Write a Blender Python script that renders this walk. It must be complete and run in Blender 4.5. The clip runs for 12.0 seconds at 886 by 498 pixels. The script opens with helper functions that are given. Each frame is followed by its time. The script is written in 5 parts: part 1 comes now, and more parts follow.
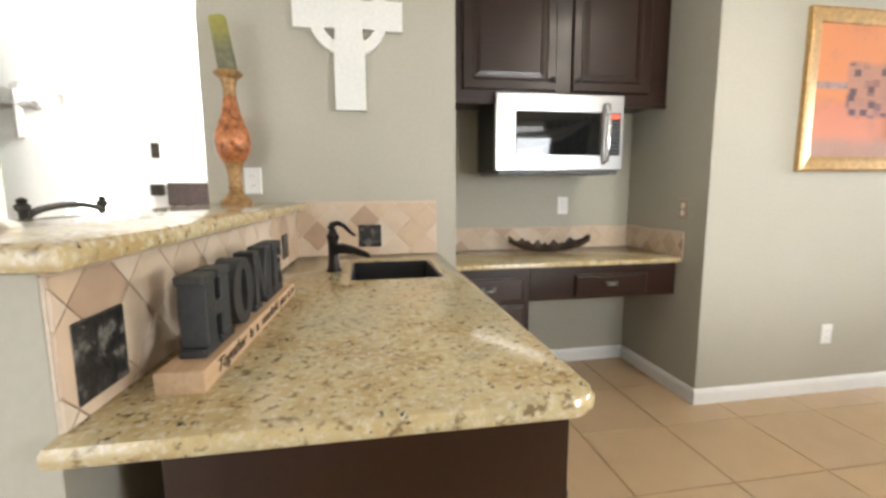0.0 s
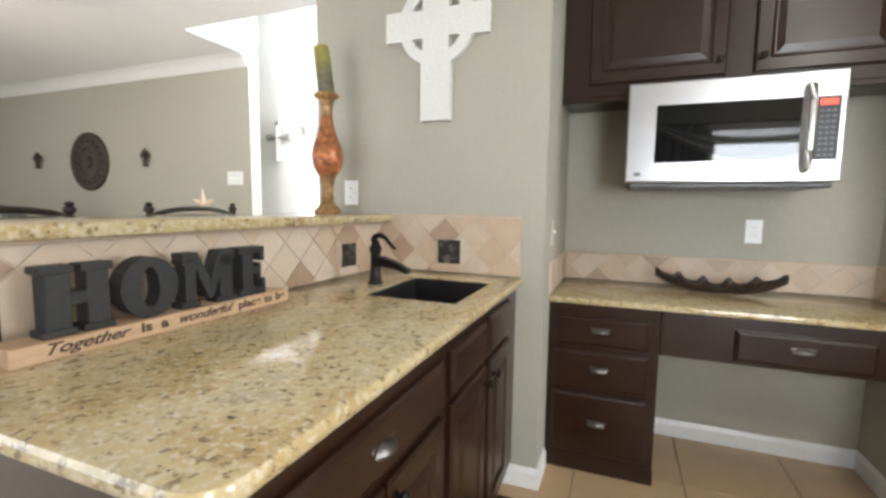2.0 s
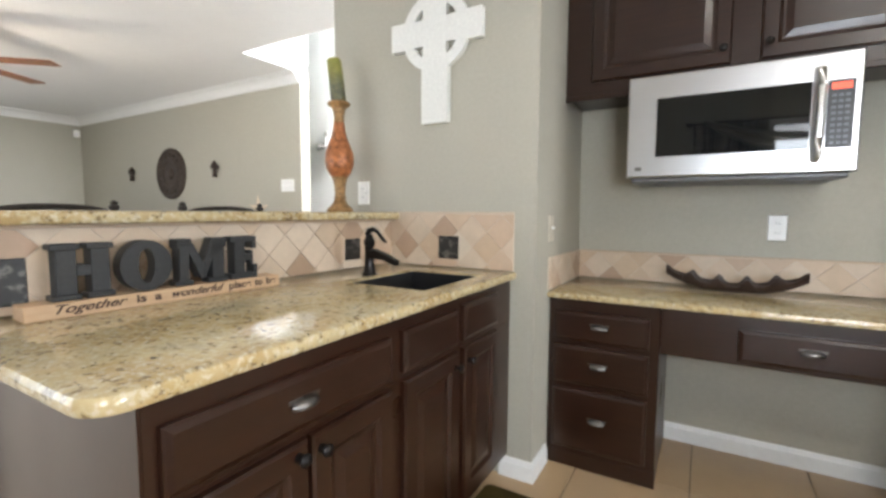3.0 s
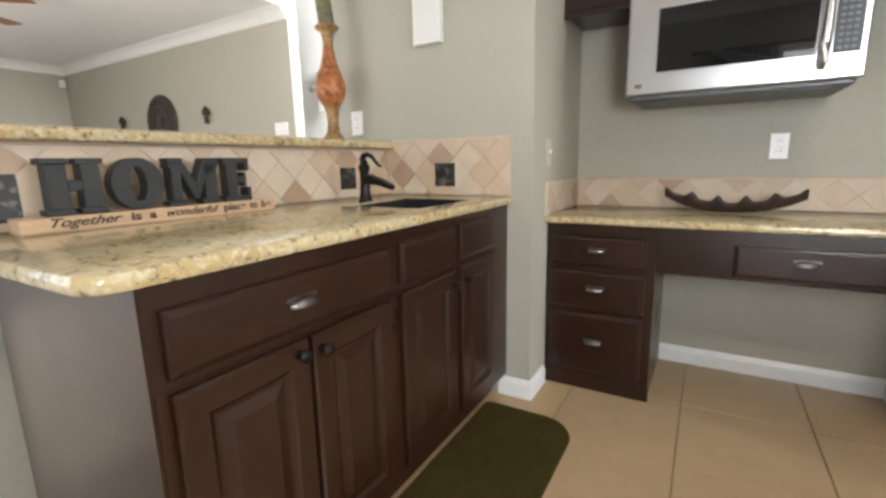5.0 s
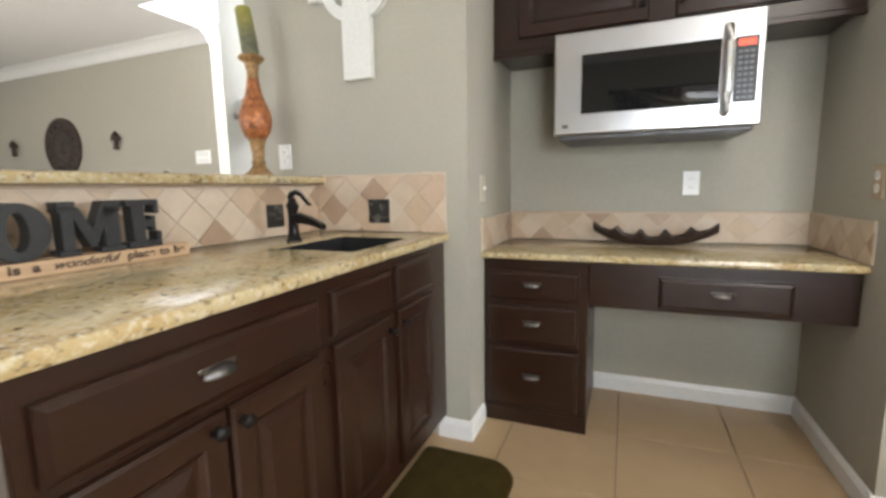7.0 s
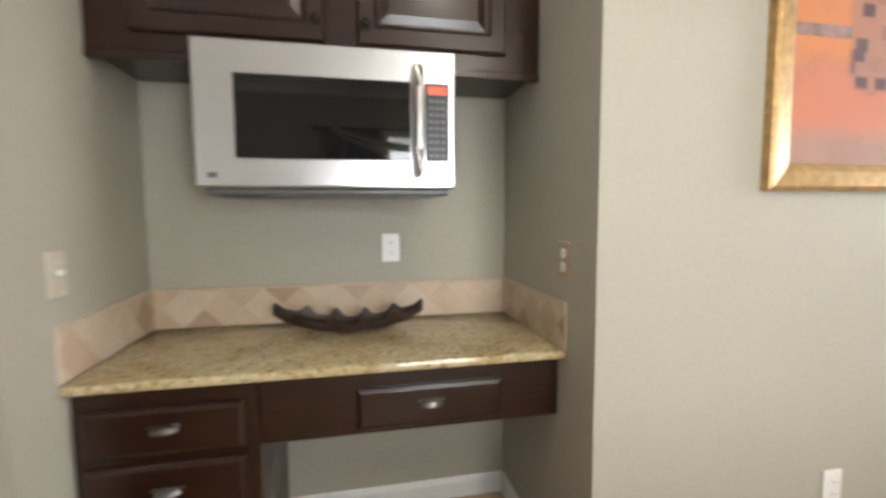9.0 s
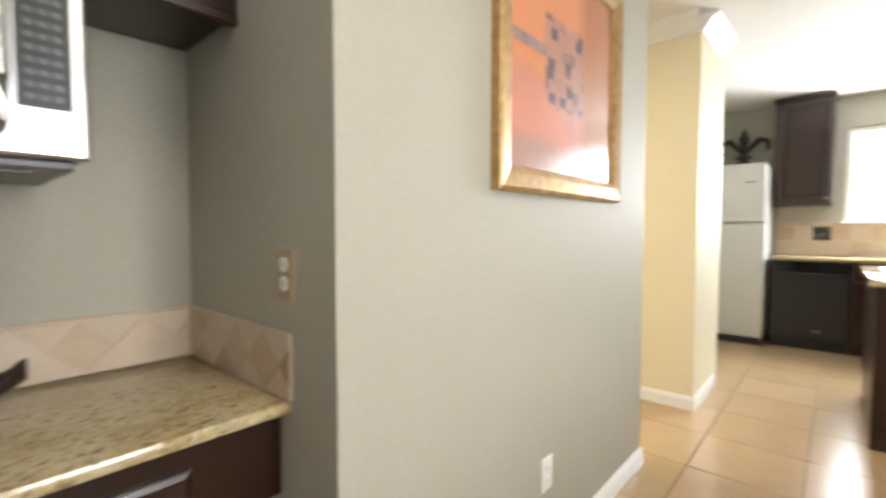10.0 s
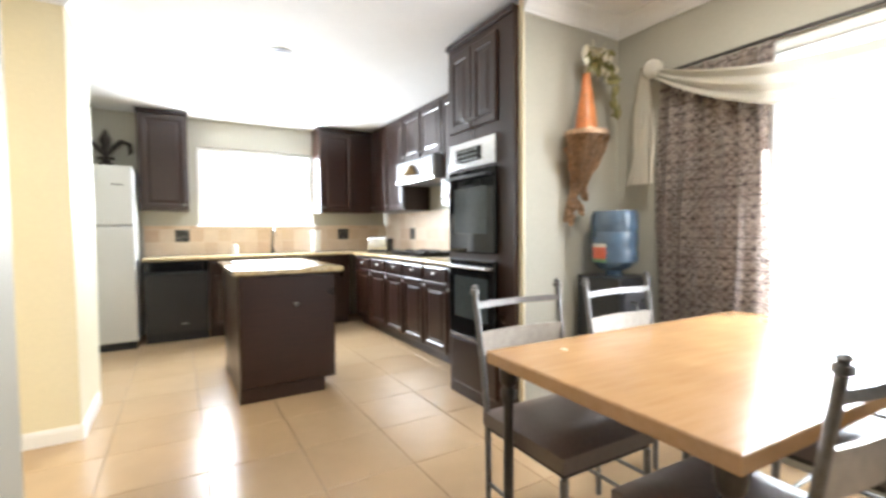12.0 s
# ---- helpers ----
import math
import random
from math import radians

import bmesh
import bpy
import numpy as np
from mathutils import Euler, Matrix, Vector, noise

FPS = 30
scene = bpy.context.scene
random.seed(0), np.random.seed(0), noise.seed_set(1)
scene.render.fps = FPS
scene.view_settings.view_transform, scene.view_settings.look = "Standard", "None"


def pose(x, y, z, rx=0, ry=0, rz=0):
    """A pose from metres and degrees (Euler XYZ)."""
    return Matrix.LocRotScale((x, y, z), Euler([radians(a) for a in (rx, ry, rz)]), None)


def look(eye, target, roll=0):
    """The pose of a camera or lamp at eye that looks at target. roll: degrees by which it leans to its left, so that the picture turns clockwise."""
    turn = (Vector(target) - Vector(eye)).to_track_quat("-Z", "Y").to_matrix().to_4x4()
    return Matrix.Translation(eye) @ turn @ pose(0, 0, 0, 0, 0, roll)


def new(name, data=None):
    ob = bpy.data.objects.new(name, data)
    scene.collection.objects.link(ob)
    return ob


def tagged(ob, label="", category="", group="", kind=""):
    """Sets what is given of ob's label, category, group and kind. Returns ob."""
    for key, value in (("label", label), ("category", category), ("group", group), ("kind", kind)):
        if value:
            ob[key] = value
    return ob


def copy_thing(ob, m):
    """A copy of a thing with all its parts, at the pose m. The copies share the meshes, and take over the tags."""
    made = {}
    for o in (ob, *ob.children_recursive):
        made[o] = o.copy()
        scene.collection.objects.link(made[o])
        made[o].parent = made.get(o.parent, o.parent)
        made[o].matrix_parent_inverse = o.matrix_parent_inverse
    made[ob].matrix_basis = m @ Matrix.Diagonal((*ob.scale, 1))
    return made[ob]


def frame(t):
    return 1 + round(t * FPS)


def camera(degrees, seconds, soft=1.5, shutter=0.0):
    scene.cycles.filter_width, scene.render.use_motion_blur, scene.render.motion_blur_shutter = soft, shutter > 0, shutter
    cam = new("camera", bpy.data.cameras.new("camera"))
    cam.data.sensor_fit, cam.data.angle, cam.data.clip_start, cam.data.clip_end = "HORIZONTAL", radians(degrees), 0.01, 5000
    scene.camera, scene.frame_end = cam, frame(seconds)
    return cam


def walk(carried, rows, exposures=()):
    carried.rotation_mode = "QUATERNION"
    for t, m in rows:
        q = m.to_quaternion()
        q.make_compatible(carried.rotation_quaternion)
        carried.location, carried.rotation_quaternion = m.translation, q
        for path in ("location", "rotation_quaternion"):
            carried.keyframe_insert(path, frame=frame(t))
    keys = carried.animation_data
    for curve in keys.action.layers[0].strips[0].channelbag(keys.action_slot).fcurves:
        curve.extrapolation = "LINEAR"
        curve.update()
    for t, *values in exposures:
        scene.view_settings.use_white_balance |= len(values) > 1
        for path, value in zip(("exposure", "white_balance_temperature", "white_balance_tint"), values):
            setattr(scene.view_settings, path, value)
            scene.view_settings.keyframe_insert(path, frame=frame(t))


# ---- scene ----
cam = camera(89.2, 12.0, soft=2.9, shutter=0.4)

PATH = [
    (0, (1.411, 1.517, 1.225), (1.75, 3.469, 0.956), -0.4),
    (0.5, (1.612, 1.573, 1.224), (1.661, 3.556, 0.968), -0.3),
    (1, (1.926, 1.617, 1.217), (1.56, 3.57, 0.989), -0.3),
    (1.5, (2.048, 1.753, 1.205), (1.455, 3.652, 1.002), 0.1),
    (2, (2.13, 1.799, 1.212), (1.401, 3.651, 1.015), 0.8),
    (2.5, (2.314, 1.864, 1.18), (1.389, 3.631, 1.022), 0.3),
    (3, (2.448, 1.846, 1.166), (1.446, 3.569, 1.003), 0.3),
    (5, (2.47, 1.845, 1.055), (1.475, 3.539, 0.682), -1.2),
    (5.5, (2.457, 1.844, 1.046), (1.486, 3.55, 0.658), -1.2),
    (6, (2.455, 1.853, 1.05), (1.516, 3.583, 0.693), -1.4),
    (6.5, (2.451, 1.86, 1.074), (1.585, 3.636, 0.766), -1.5),
    (6.7, (2.439, 1.868, 1.089), (1.617, 3.667, 0.79), -1.4),
    (8.5, (2.535, 2.339, 1.157), (2.489, 4.337, 1.08), -0.2),
    (9, (2.567, 2.556, 1.246), (2.977, 4.507, 1.081), -0.3),
    (9.5, (2.584, 2.78, 1.235), (3.613, 4.489, 1.087), -0.5),
    (10, (2.709, 2.922, 1.195), (4.208, 4.242, 1.104), 0.0),
    (10.5, (2.762, 3.024, 1.197), (4.619, 3.762, 1.098), -0.0),
    (11, (2.763, 3.093, 1.184), (4.761, 3.117, 1.099), -0.6),
    (11.5, (2.73, 3.1, 1.184), (4.644, 2.526, 1.097), -0.6),
    (12, (2.719, 3.1, 1.181), (4.441, 2.086, 1.099), -0.5),
]
EXPOSURES = [(0.0, 0.42, 6500, 10), (1.5, 0.36, 6350, 10), (2.5, 0.31, 6050, 10), (5.0, 0.32, 6250, 10), (6.7, 0.29, 6250, 10), (8.5, 0.24, 6500, 10), (10.5, 0.24, 6500, 10), (11.3, 0.38, 6150, 10), (12.0, 0.64, 6050, 10)]
walk(cam, [(t, look(eye, target, roll)) for t, eye, target, roll in PATH], EXPOSURES)

# ---- light ----
world = bpy.data.worlds.new("sky")
scene.world = world
world.use_nodes = True
wn = world.node_tree.nodes
sky = wn.new("ShaderNodeTexSky")
sky.sky_type = "NISHITA"
sky.sun_disc = False
sky.sun_elevation = radians(48)
sky.sun_rotation = radians(200)
world.node_tree.links.new(sky.outputs[0], wn["Background"].inputs[0])
wn["Background"].inputs[1].default_value = 0.15


def lamp(name, kind, m, energy, colour=(1, 1, 1), size=1.0, size_y=None, spread=None):
    data = bpy.data.lights.new(name, kind)
    data.energy, data.color = energy, colour
    if kind == "AREA":
        data.size = size
        if size_y:
            data.shape, data.size_y = "RECTANGLE", size_y
        if spread:
            data.spread = radians(spread)
    elif kind == "SUN":
        data.angle = radians(size)
    else:
        data.shadow_soft_size = size
    ob = new(name, data)
    ob.matrix_world = m
    return ob


lamp("sun", "SUN", look((3, -6, 8), (3.4, 0, 0)), 2.0, (1, 0.95, 0.88), 0.5)
# daylight standing in the patio and kitchen window openings
lamp("patio_daylight", "AREA", look((3.42, 0.50, 1.25), (3.42, 1.9, 0.75)), 48, (0.92, 0.965, 1.0), 0.84, 1.3)
lamp("kitchen_window_daylight", "AREA", look((8.94, 2.19, 1.75), (5, 2.19, 1.3)), 130, (0.93, 0.97, 1), 1.25, 0.85)
# added fill for the bright entry, before a solid wall; no window there
lamp("entry_fill_daylight", "AREA", look((1.9, 5.0, 2.6), (-1.2, 5.2, 1.4)), 270, (1, 1, 1), 0.9, 1.1)
# fill through an added, unseen opening, mainly for the short dining wall
lamp("living_fill_daylight", "AREA", look((-5.9, 1.9, 1.4), (0, 1.9, 1.2)), 14, (0.95, 0.98, 1.0), 2.3, 1.5)
# unseen door opening, assumed from the sheen on the bar's end panel
lamp("living_unseen_door_daylight", "AREA", look((-0.8, 0.47, 1.10), (-0.8, 3, 1.05)), 26, (0.95, 0.98, 1.0), 2.5, 2.0)
lamp("fan_light", "POINT", pose(-2.25, 2.9, 2.02), 25, (1, 0.82, 0.6), 0.09)
lamp("front_door_daylight", "AREA", look((-1.78, 7.95, 1.1), (-1.5, 5, 1.0)), 90, (1, 1, 1), 0.5, 1.7)
lamp("ceiling_downlight", "AREA", look((3.1, 2.85, 2.535), (3.1, 2.86, 0)), 5, (1, 0.92, 0.78), 0.13)
# added, unseen fill for the dark dining corner
lamp("dining_fill", "AREA", look((3.6, 1.5, 2.535), (3.6, 1.51, 0)), 19, (1, 0.93, 0.80), 0.13)
# unseen warm fill, added for the yellow light on hall walls and pillar
lamp("hall_fill", "AREA", look((4.6, 4.9, 2.5), (4.6, 4.9, 0)), 36, (1, 0.86, 0.62), 0.4)

# ---- materials ----


def node_mat(name):
    m = bpy.data.materials.new(name)
    m.use_nodes = True
    nt = m.node_tree
    return m, nt, nt.nodes, nt.links, nt.nodes["Principled BSDF"]


def coords(nt, scale):
    tc = nt.nodes.new("ShaderNodeTexCoord")
    mp = nt.nodes.new("ShaderNodeMapping")
    mp.inputs["Scale"].default_value = scale if isinstance(scale, tuple) else (scale,) * 3
    nt.links.new(tc.outputs["Object"], mp.inputs[0])
    return mp.outputs[0]


def noise_tex(nt, vec, scale, detail=4.0, rough=0.55):
    n = nt.nodes.new("ShaderNodeTexNoise")
    n.inputs["Scale"].default_value, n.inputs["Detail"].default_value, n.inputs["Roughness"].default_value = scale, detail, rough
    nt.links.new(vec, n.inputs["Vector"])
    return n.outputs["Fac"]


def ramp(nt, fac, stops):
    r = nt.nodes.new("ShaderNodeValToRGB")
    els = r.color_ramp.elements
    while len(els) < len(stops):
        els.new(0.5)
    for e, (p, c) in zip(els, stops):
        e.position, e.color = p, (*c, 1)
    nt.links.new(fac, r.inputs[0])
    return r.outputs[0]


def mix(nt, fac, a, b, mode="MIX"):
    m = nt.nodes.new("ShaderNodeMix")
    m.data_type, m.blend_type = "RGBA", mode
    for sock, v in ((m.inputs[0], fac), (m.inputs[6], a), (m.inputs[7], b)):
        if isinstance(v, (int, float)):
            sock.default_value = v
        elif isinstance(v, tuple):
            sock.default_value = (*v, 1)
        else:
            nt.links.new(v, sock)
    return m.outputs[2]


def bump(nt, bsdf, height, strength, dist=0.002):
    b = nt.nodes.new("ShaderNodeBump")
    b.inputs["Strength"].default_value, b.inputs["Distance"].default_value = strength, dist
    nt.links.new(height, b.inputs["Height"])
    nt.links.new(b.outputs[0], bsdf.inputs["Normal"])


def vary(c, k):
    return tuple(min(1.0, v * k) for v in c)


def plain(name, colour, rough=0.5, metal=0.0, grain=30.0, depth=0.12, bumps=0.0, spec=0.5, stretch=(1, 1, 1), coat=0.0):
    """A surface of one colour with fine and broad unevenness."""
    m, nt, nodes, links, b = node_mat(name)
    v = coords(nt, stretch)
    fine, broad = noise_tex(nt, v, grain), noise_tex(nt, v, grain / 14, 2)
    c1 = ramp(nt, fine, [(0.3, vary(colour, 1 - depth)), (0.7, vary(colour, 1 + depth))])
    c2 = ramp(nt, broad, [(0.3, (1 - depth * 0.7,) * 3), (0.7, (1, 1, 1))])
    links.new(mix(nt, 1.0, c1, c2, "MULTIPLY"), b.inputs["Base Color"])
    r = ramp(nt, broad, [(0.2, (max(0.02, rough * 0.95),) * 3), (0.8, (min(1, rough * 1.05),) * 3)])
    links.new(r, b.inputs["Roughness"])
    b.inputs["Metallic"].default_value = metal
    b.inputs["Specular IOR Level"].default_value = spec
    b.inputs["Coat Weight"].default_value = coat
    b.inputs["Coat Roughness"].default_value = 0.15
    if bumps:
        bump(nt, b, fine, bumps)
    return m


def granite_mat(name):
    m, nt, nodes, links, b = node_mat(name)
    v = coords(nt, 1.0)
    cloud = noise_tex(nt, v, 6.0, 6, 0.65)
    base = ramp(nt, cloud, [(0.25, (0.25, 0.18, 0.075)), (0.42, (0.43, 0.31, 0.14)), (0.55, (0.51, 0.41, 0.225)), (0.72, (0.38, 0.33, 0.21))])
    flake = noise_tex(nt, v, 70.0, 6, 0.7)
    c = mix(nt, ramp(nt, flake, [(0.50, (0, 0, 0)), (0.62, (1, 1, 1))]), base, (0.58, 0.51, 0.36))
    c = mix(nt, ramp(nt, noise_tex(nt, v, 55.0, 3, 0.6), [(0.56, (0, 0, 0)), (0.66, (0.8, 0.8, 0.8))]), c, (0.15, 0.10, 0.045))
    dark = ramp(nt, noise_tex(nt, v, 42.0, 3, 0.75), [(0.645, (0, 0, 0)), (0.70, (1, 1, 1))])
    c = mix(nt, dark, c, (0.035, 0.028, 0.02))
    links.new(c, b.inputs["Base Color"])
    b.inputs["Roughness"].default_value = 0.09
    b.inputs["Specular IOR Level"].default_value = 0.6
    bump(nt, b, flake, 0.02, 0.0005)
    return m


def piece_mat(name, stops, rough=0.45, grain=26.0, bumps=0.25, stain=0.18):
    """Stone or tile whose tone changes from piece to piece."""
    m, nt, nodes, links, b = node_mat(name)
    info = nodes.new("ShaderNodeObjectInfo")
    tone = ramp(nt, info.outputs["Random"], stops)
    tc = nodes.new("ShaderNodeTexCoord")
    add = nodes.new("ShaderNodeVectorMath")
    add.operation = "MULTIPLY_ADD"
    links.new(info.outputs["Random"], add.inputs[0])
    add.inputs[1].default_value = (37, 53, 71)
    links.new(tc.outputs["Object"], add.inputs[2])
    fine, broad = noise_tex(nt, add.outputs[0], grain, 6, 0.65), noise_tex(nt, add.outputs[0], grain / 6, 3)
    c = mix(nt, 1.0, tone, ramp(nt, fine, [(0.15, (1 - stain,) * 3), (0.85, (1, 1, 1))]), "MULTIPLY")
    c = mix(nt, 1.0, c, ramp(nt, broad, [(0.15, (1 - stain,) * 3), (0.85, (1, 1, 1))]), "MULTIPLY")
    links.new(c, b.inputs["Base Color"])
    links.new(ramp(nt, fine, [(0.2, (rough * 1.06,) * 3), (0.8, (rough * 0.95,) * 3)]), b.inputs["Roughness"])
    bump(nt, b, fine, bumps, 0.001)
    return m


def wood_mat(name, dark, light, rough, scale=(2, 30, 30), coat=0.0, spec=0.5):
    m, nt, nodes, links, b = node_mat(name)
    v = coords(nt, scale)
    grain, broad = noise_tex(nt, v, 2.2, 6, 0.6), noise_tex(nt, coords(nt, 1.0), 2.5, 2)
    c = ramp(nt, grain, [(0.3, dark), (0.7, light)])
    c = mix(nt, 1.0, c, ramp(nt, broad, [(0.3, (0.8,) * 3), (0.7, (1, 1, 1))]), "MULTIPLY")
    links.new(c, b.inputs["Base Color"])
    links.new(ramp(nt, broad, [(0.3, (rough * 0.85,) * 3), (0.7, (rough * 1.15,) * 3)]), b.inputs["Roughness"])
    b.inputs["Coat Weight"].default_value = coat
    b.inputs["Specular IOR Level"].default_value = spec
    b.inputs["Coat Roughness"].default_value = 0.2
    bump(nt, b, grain, 0.06, 0.001)
    return m


def glass_mat(name, colour=(1, 1, 1), rough=0.0):
    m, nt, nodes, links, b = node_mat(name)
    b.inputs["Base Color"].default_value = (*colour, 1)
    b.inputs["Transmission Weight"].default_value = 1
    b.inputs["Roughness"].default_value = rough
    b.inputs["IOR"].default_value = 1.45
    return m


def glow_mat(name, colour, strength):
    m, nt, nodes, links, b = node_mat(name)
    b.inputs["Base Color"].default_value = (*colour, 1)
    b.inputs["Emission Color"].default_value = (*colour, 1)
    b.inputs["Emission Strength"].default_value = strength
    return m


WALL = plain("olive_wall_paint", (0.42, 0.40, 0.33), 0.6, grain=60, depth=0.035, bumps=0.12, spec=0.3)
# lighter and yellower than WALL
CREAM = plain("cream_wall_tone", (0.74, 0.675, 0.48), 0.55, grain=60, depth=0.03, bumps=0.12)
CEIL = plain("ceiling_paint", (0.82, 0.82, 0.82), 0.8, grain=90, depth=0.03, bumps=0.3)
TRIM = plain("white_trim_paint", (0.82, 0.82, 0.80), 0.35, grain=40, depth=0.03)
WHITEWALL = plain("white_wall_paint", (0.82, 0.82, 0.79), 0.6, grain=60, depth=0.03, bumps=0.12)
ESPRESSO = wood_mat("espresso_cabinet", (0.018, 0.0062, 0.0028), (0.030, 0.0102, 0.0045), 0.32, coat=0.22, spec=0.4)
GRANITE = granite_mat("speckled_granite")
STONE = piece_mat("travertine_tile", [(0.0, (0.62, 0.46, 0.31)), (0.3, (0.69, 0.55, 0.405)), (0.7, (0.72, 0.60, 0.465)), (0.9, (0.65, 0.49, 0.35)), (1.0, (0.57, 0.41, 0.28))])
STONE_DARK = piece_mat("brown_travertine", [(0.0, (0.46, 0.32, 0.21)), (1.0, (0.51, 0.36, 0.25))])


def slate_mat(name):
    """Dark slate with pale grey clefts and ridges."""
    m, nt, nodes, links, b = node_mat(name)
    v = coords(nt, 1.0)
    n = noise_tex(nt, v, 26.0, 5, 0.65)
    links.new(ramp(nt, n, [(0.40, (0.012, 0.011, 0.010)), (0.54, (0.022, 0.02, 0.018)), (0.62, (0.16, 0.15, 0.13)), (0.70, (0.03, 0.027, 0.024))]), b.inputs["Base Color"])
    b.inputs["Roughness"].default_value = 0.42
    bump(nt, b, n, 0.7, 0.004)
    return m


ACCENT = slate_mat("slate_accent")
GROUT = plain("grout", (0.62, 0.53, 0.42), 0.85, grain=120, depth=0.1, bumps=0.3)
FLOORTILE = piece_mat("floor_tile", [(0.0, (0.50, 0.345, 0.195)), (0.5, (0.53, 0.37, 0.21)), (1.0, (0.515, 0.365, 0.215))], 0.235, 7, 0.03, 0.12)
FLOORGROUT = plain("floor_grout", (0.25, 0.185, 0.12), 0.9, grain=90, depth=0.15)
MWSTEEL = plain("microwave_steel", (0.60, 0.60, 0.605), 0.30, 1.0, grain=40, depth=0.02, stretch=(0.2, 1, 6))
STEEL = plain("brushed_steel", (0.72, 0.71, 0.69), 0.25, 1.0, grain=40, depth=0.012)
CHROME = plain("pewter_metal", (0.22, 0.21, 0.20), 0.33, 1.0, depth=0.1)
BLACKGLASS = plain("black_glass", (0.006, 0.007, 0.008), 0.03, grain=3, depth=0.05, spec=0.6)
BLACK = plain("black_plastic", (0.012, 0.012, 0.013), 0.35, depth=0.1)
BRONZE = plain("oil_rubbed_bronze", (0.02, 0.017, 0.016), 0.30, 0.7, depth=0.2)
IRON = plain("wrought_iron", (0.035, 0.028, 0.022), 0.5, 0.6, depth=0.3, bumps=0.3)
WHITE = plain("white_plastic", (0.80, 0.80, 0.77), 0.35, depth=0.02)

# ---- building helpers ----
I4 = Matrix.Identity(4)


def link(name, bm, mat, smooth=False):
    me = bpy.data.meshes.new(name)
    bmesh.ops.recalc_face_normals(bm, faces=bm.faces)
    bm.to_mesh(me)
    bm.free()
    me.materials.append(mat)
    if smooth:
        for p in me.polygons:
            p.use_smooth = True
        me.set_sharp_from_angle(angle=radians(40))
    return new(name, me)


def part(name, bm, material, parent, label="", m=I4, smooth=False):
    ob = link(name, bm, material, smooth)
    ob.parent = parent
    ob.matrix_basis = m
    return tagged(ob, label)


def solid(name, bm, material, label, category, group="", kind="", m=I4, smooth=False):
    ob = link(name, bm, material, smooth)
    ob.matrix_basis = m
    return tagged(ob, label, category, group, kind)


def thing(name, label, category, m=I4, group="", kind=""):
    ob = new(name)
    ob.empty_display_size = 0.05
    ob.matrix_basis = m
    return tagged(ob, label, category, group, kind)


def box(x0, y0, z0, x1, y1, z1, bevel=0.0, seg=1, bm=None):
    own = bmesh.new()
    vs = [own.verts.new((x, y, z)) for x in (x0, x1) for y in (y0, y1) for z in (z0, z1)]
    for f in ((0, 1, 3, 2), (4, 6, 7, 5), (0, 4, 5, 1), (2, 3, 7, 6), (0, 2, 6, 4), (1, 5, 7, 3)):
        own.faces.new([vs[i] for i in f])
    if bevel:
        bmesh.ops.bevel(own, geom=own.edges[:], offset=bevel, segments=seg, affect="EDGES", profile=0.5)
    if bm is None:
        return own
    join(bm, own)
    return bm


def join(bm, other, m=I4):
    me = bpy.data.meshes.new("tmp")
    other.to_mesh(me)
    other.free()
    me.transform(m)
    bm.from_mesh(me)
    bpy.data.meshes.remove(me)
    return bm


def lathe(profile, seg=20, bm=None, m=I4):
    own = bmesh.new()
    rings = []
    for r, z in profile:
        rings.append([own.verts.new((r * math.cos(2 * math.pi * k / seg), r * math.sin(2 * math.pi * k / seg), z)) for k in range(seg)])
    for a, b in zip(rings, rings[1:]):
        for k in range(seg):
            own.faces.new((a[k], a[(k + 1) % seg], b[(k + 1) % seg], b[k]))
    own.faces.new(rings[0][::-1])
    own.faces.new(rings[-1])
    return own if bm is None and m == I4 else join(bm or bmesh.new(), own, m)


def tube(points, r, seg=10, bm=None, radii=None):
    own = bmesh.new()
    pts = [Vector(p) for p in points]
    rings = []
    for i, p in enumerate(pts):
        d = (pts[min(i + 1, len(pts) - 1)] - pts[max(i - 1, 0)]).normalized()
        side = d.cross(Vector((0, 0, 1)) if abs(d.z) < 0.9 else Vector((1, 0, 0))).normalized()
        up = side.cross(d)
        rr = radii[i] if radii else r
        rings.append([own.verts.new(p + rr * (math.cos(2 * math.pi * k / seg) * side + math.sin(2 * math.pi * k / seg) * up)) for k in range(seg)])
    for a, b in zip(rings, rings[1:]):
        for k in range(seg):
            own.faces.new((a[k], a[(k + 1) % seg], b[(k + 1) % seg], b[k]))
    own.faces.new(rings[0][::-1])
    own.faces.new(rings[-1])
    return own if bm is None else join(bm, own)


def prism(poly, depth, bevel=0.0, holes=()):
    """A flat outline in x and z, pushed back along +y."""
    bm = bmesh.new()
    f = bm.faces.new([bm.verts.new((x, 0, z)) for x, z in poly])
    ext = bmesh.ops.extrude_face_region(bm, geom=[f])
    bmesh.ops.translate(bm, vec=(0, depth, 0), verts=[v for v in ext["geom"] if isinstance(v, bmesh.types.BMVert)])
    if bevel:
        bmesh.ops.bevel(bm, geom=bm.edges[:], offset=bevel, segments=1, affect="EDGES")
    return bm


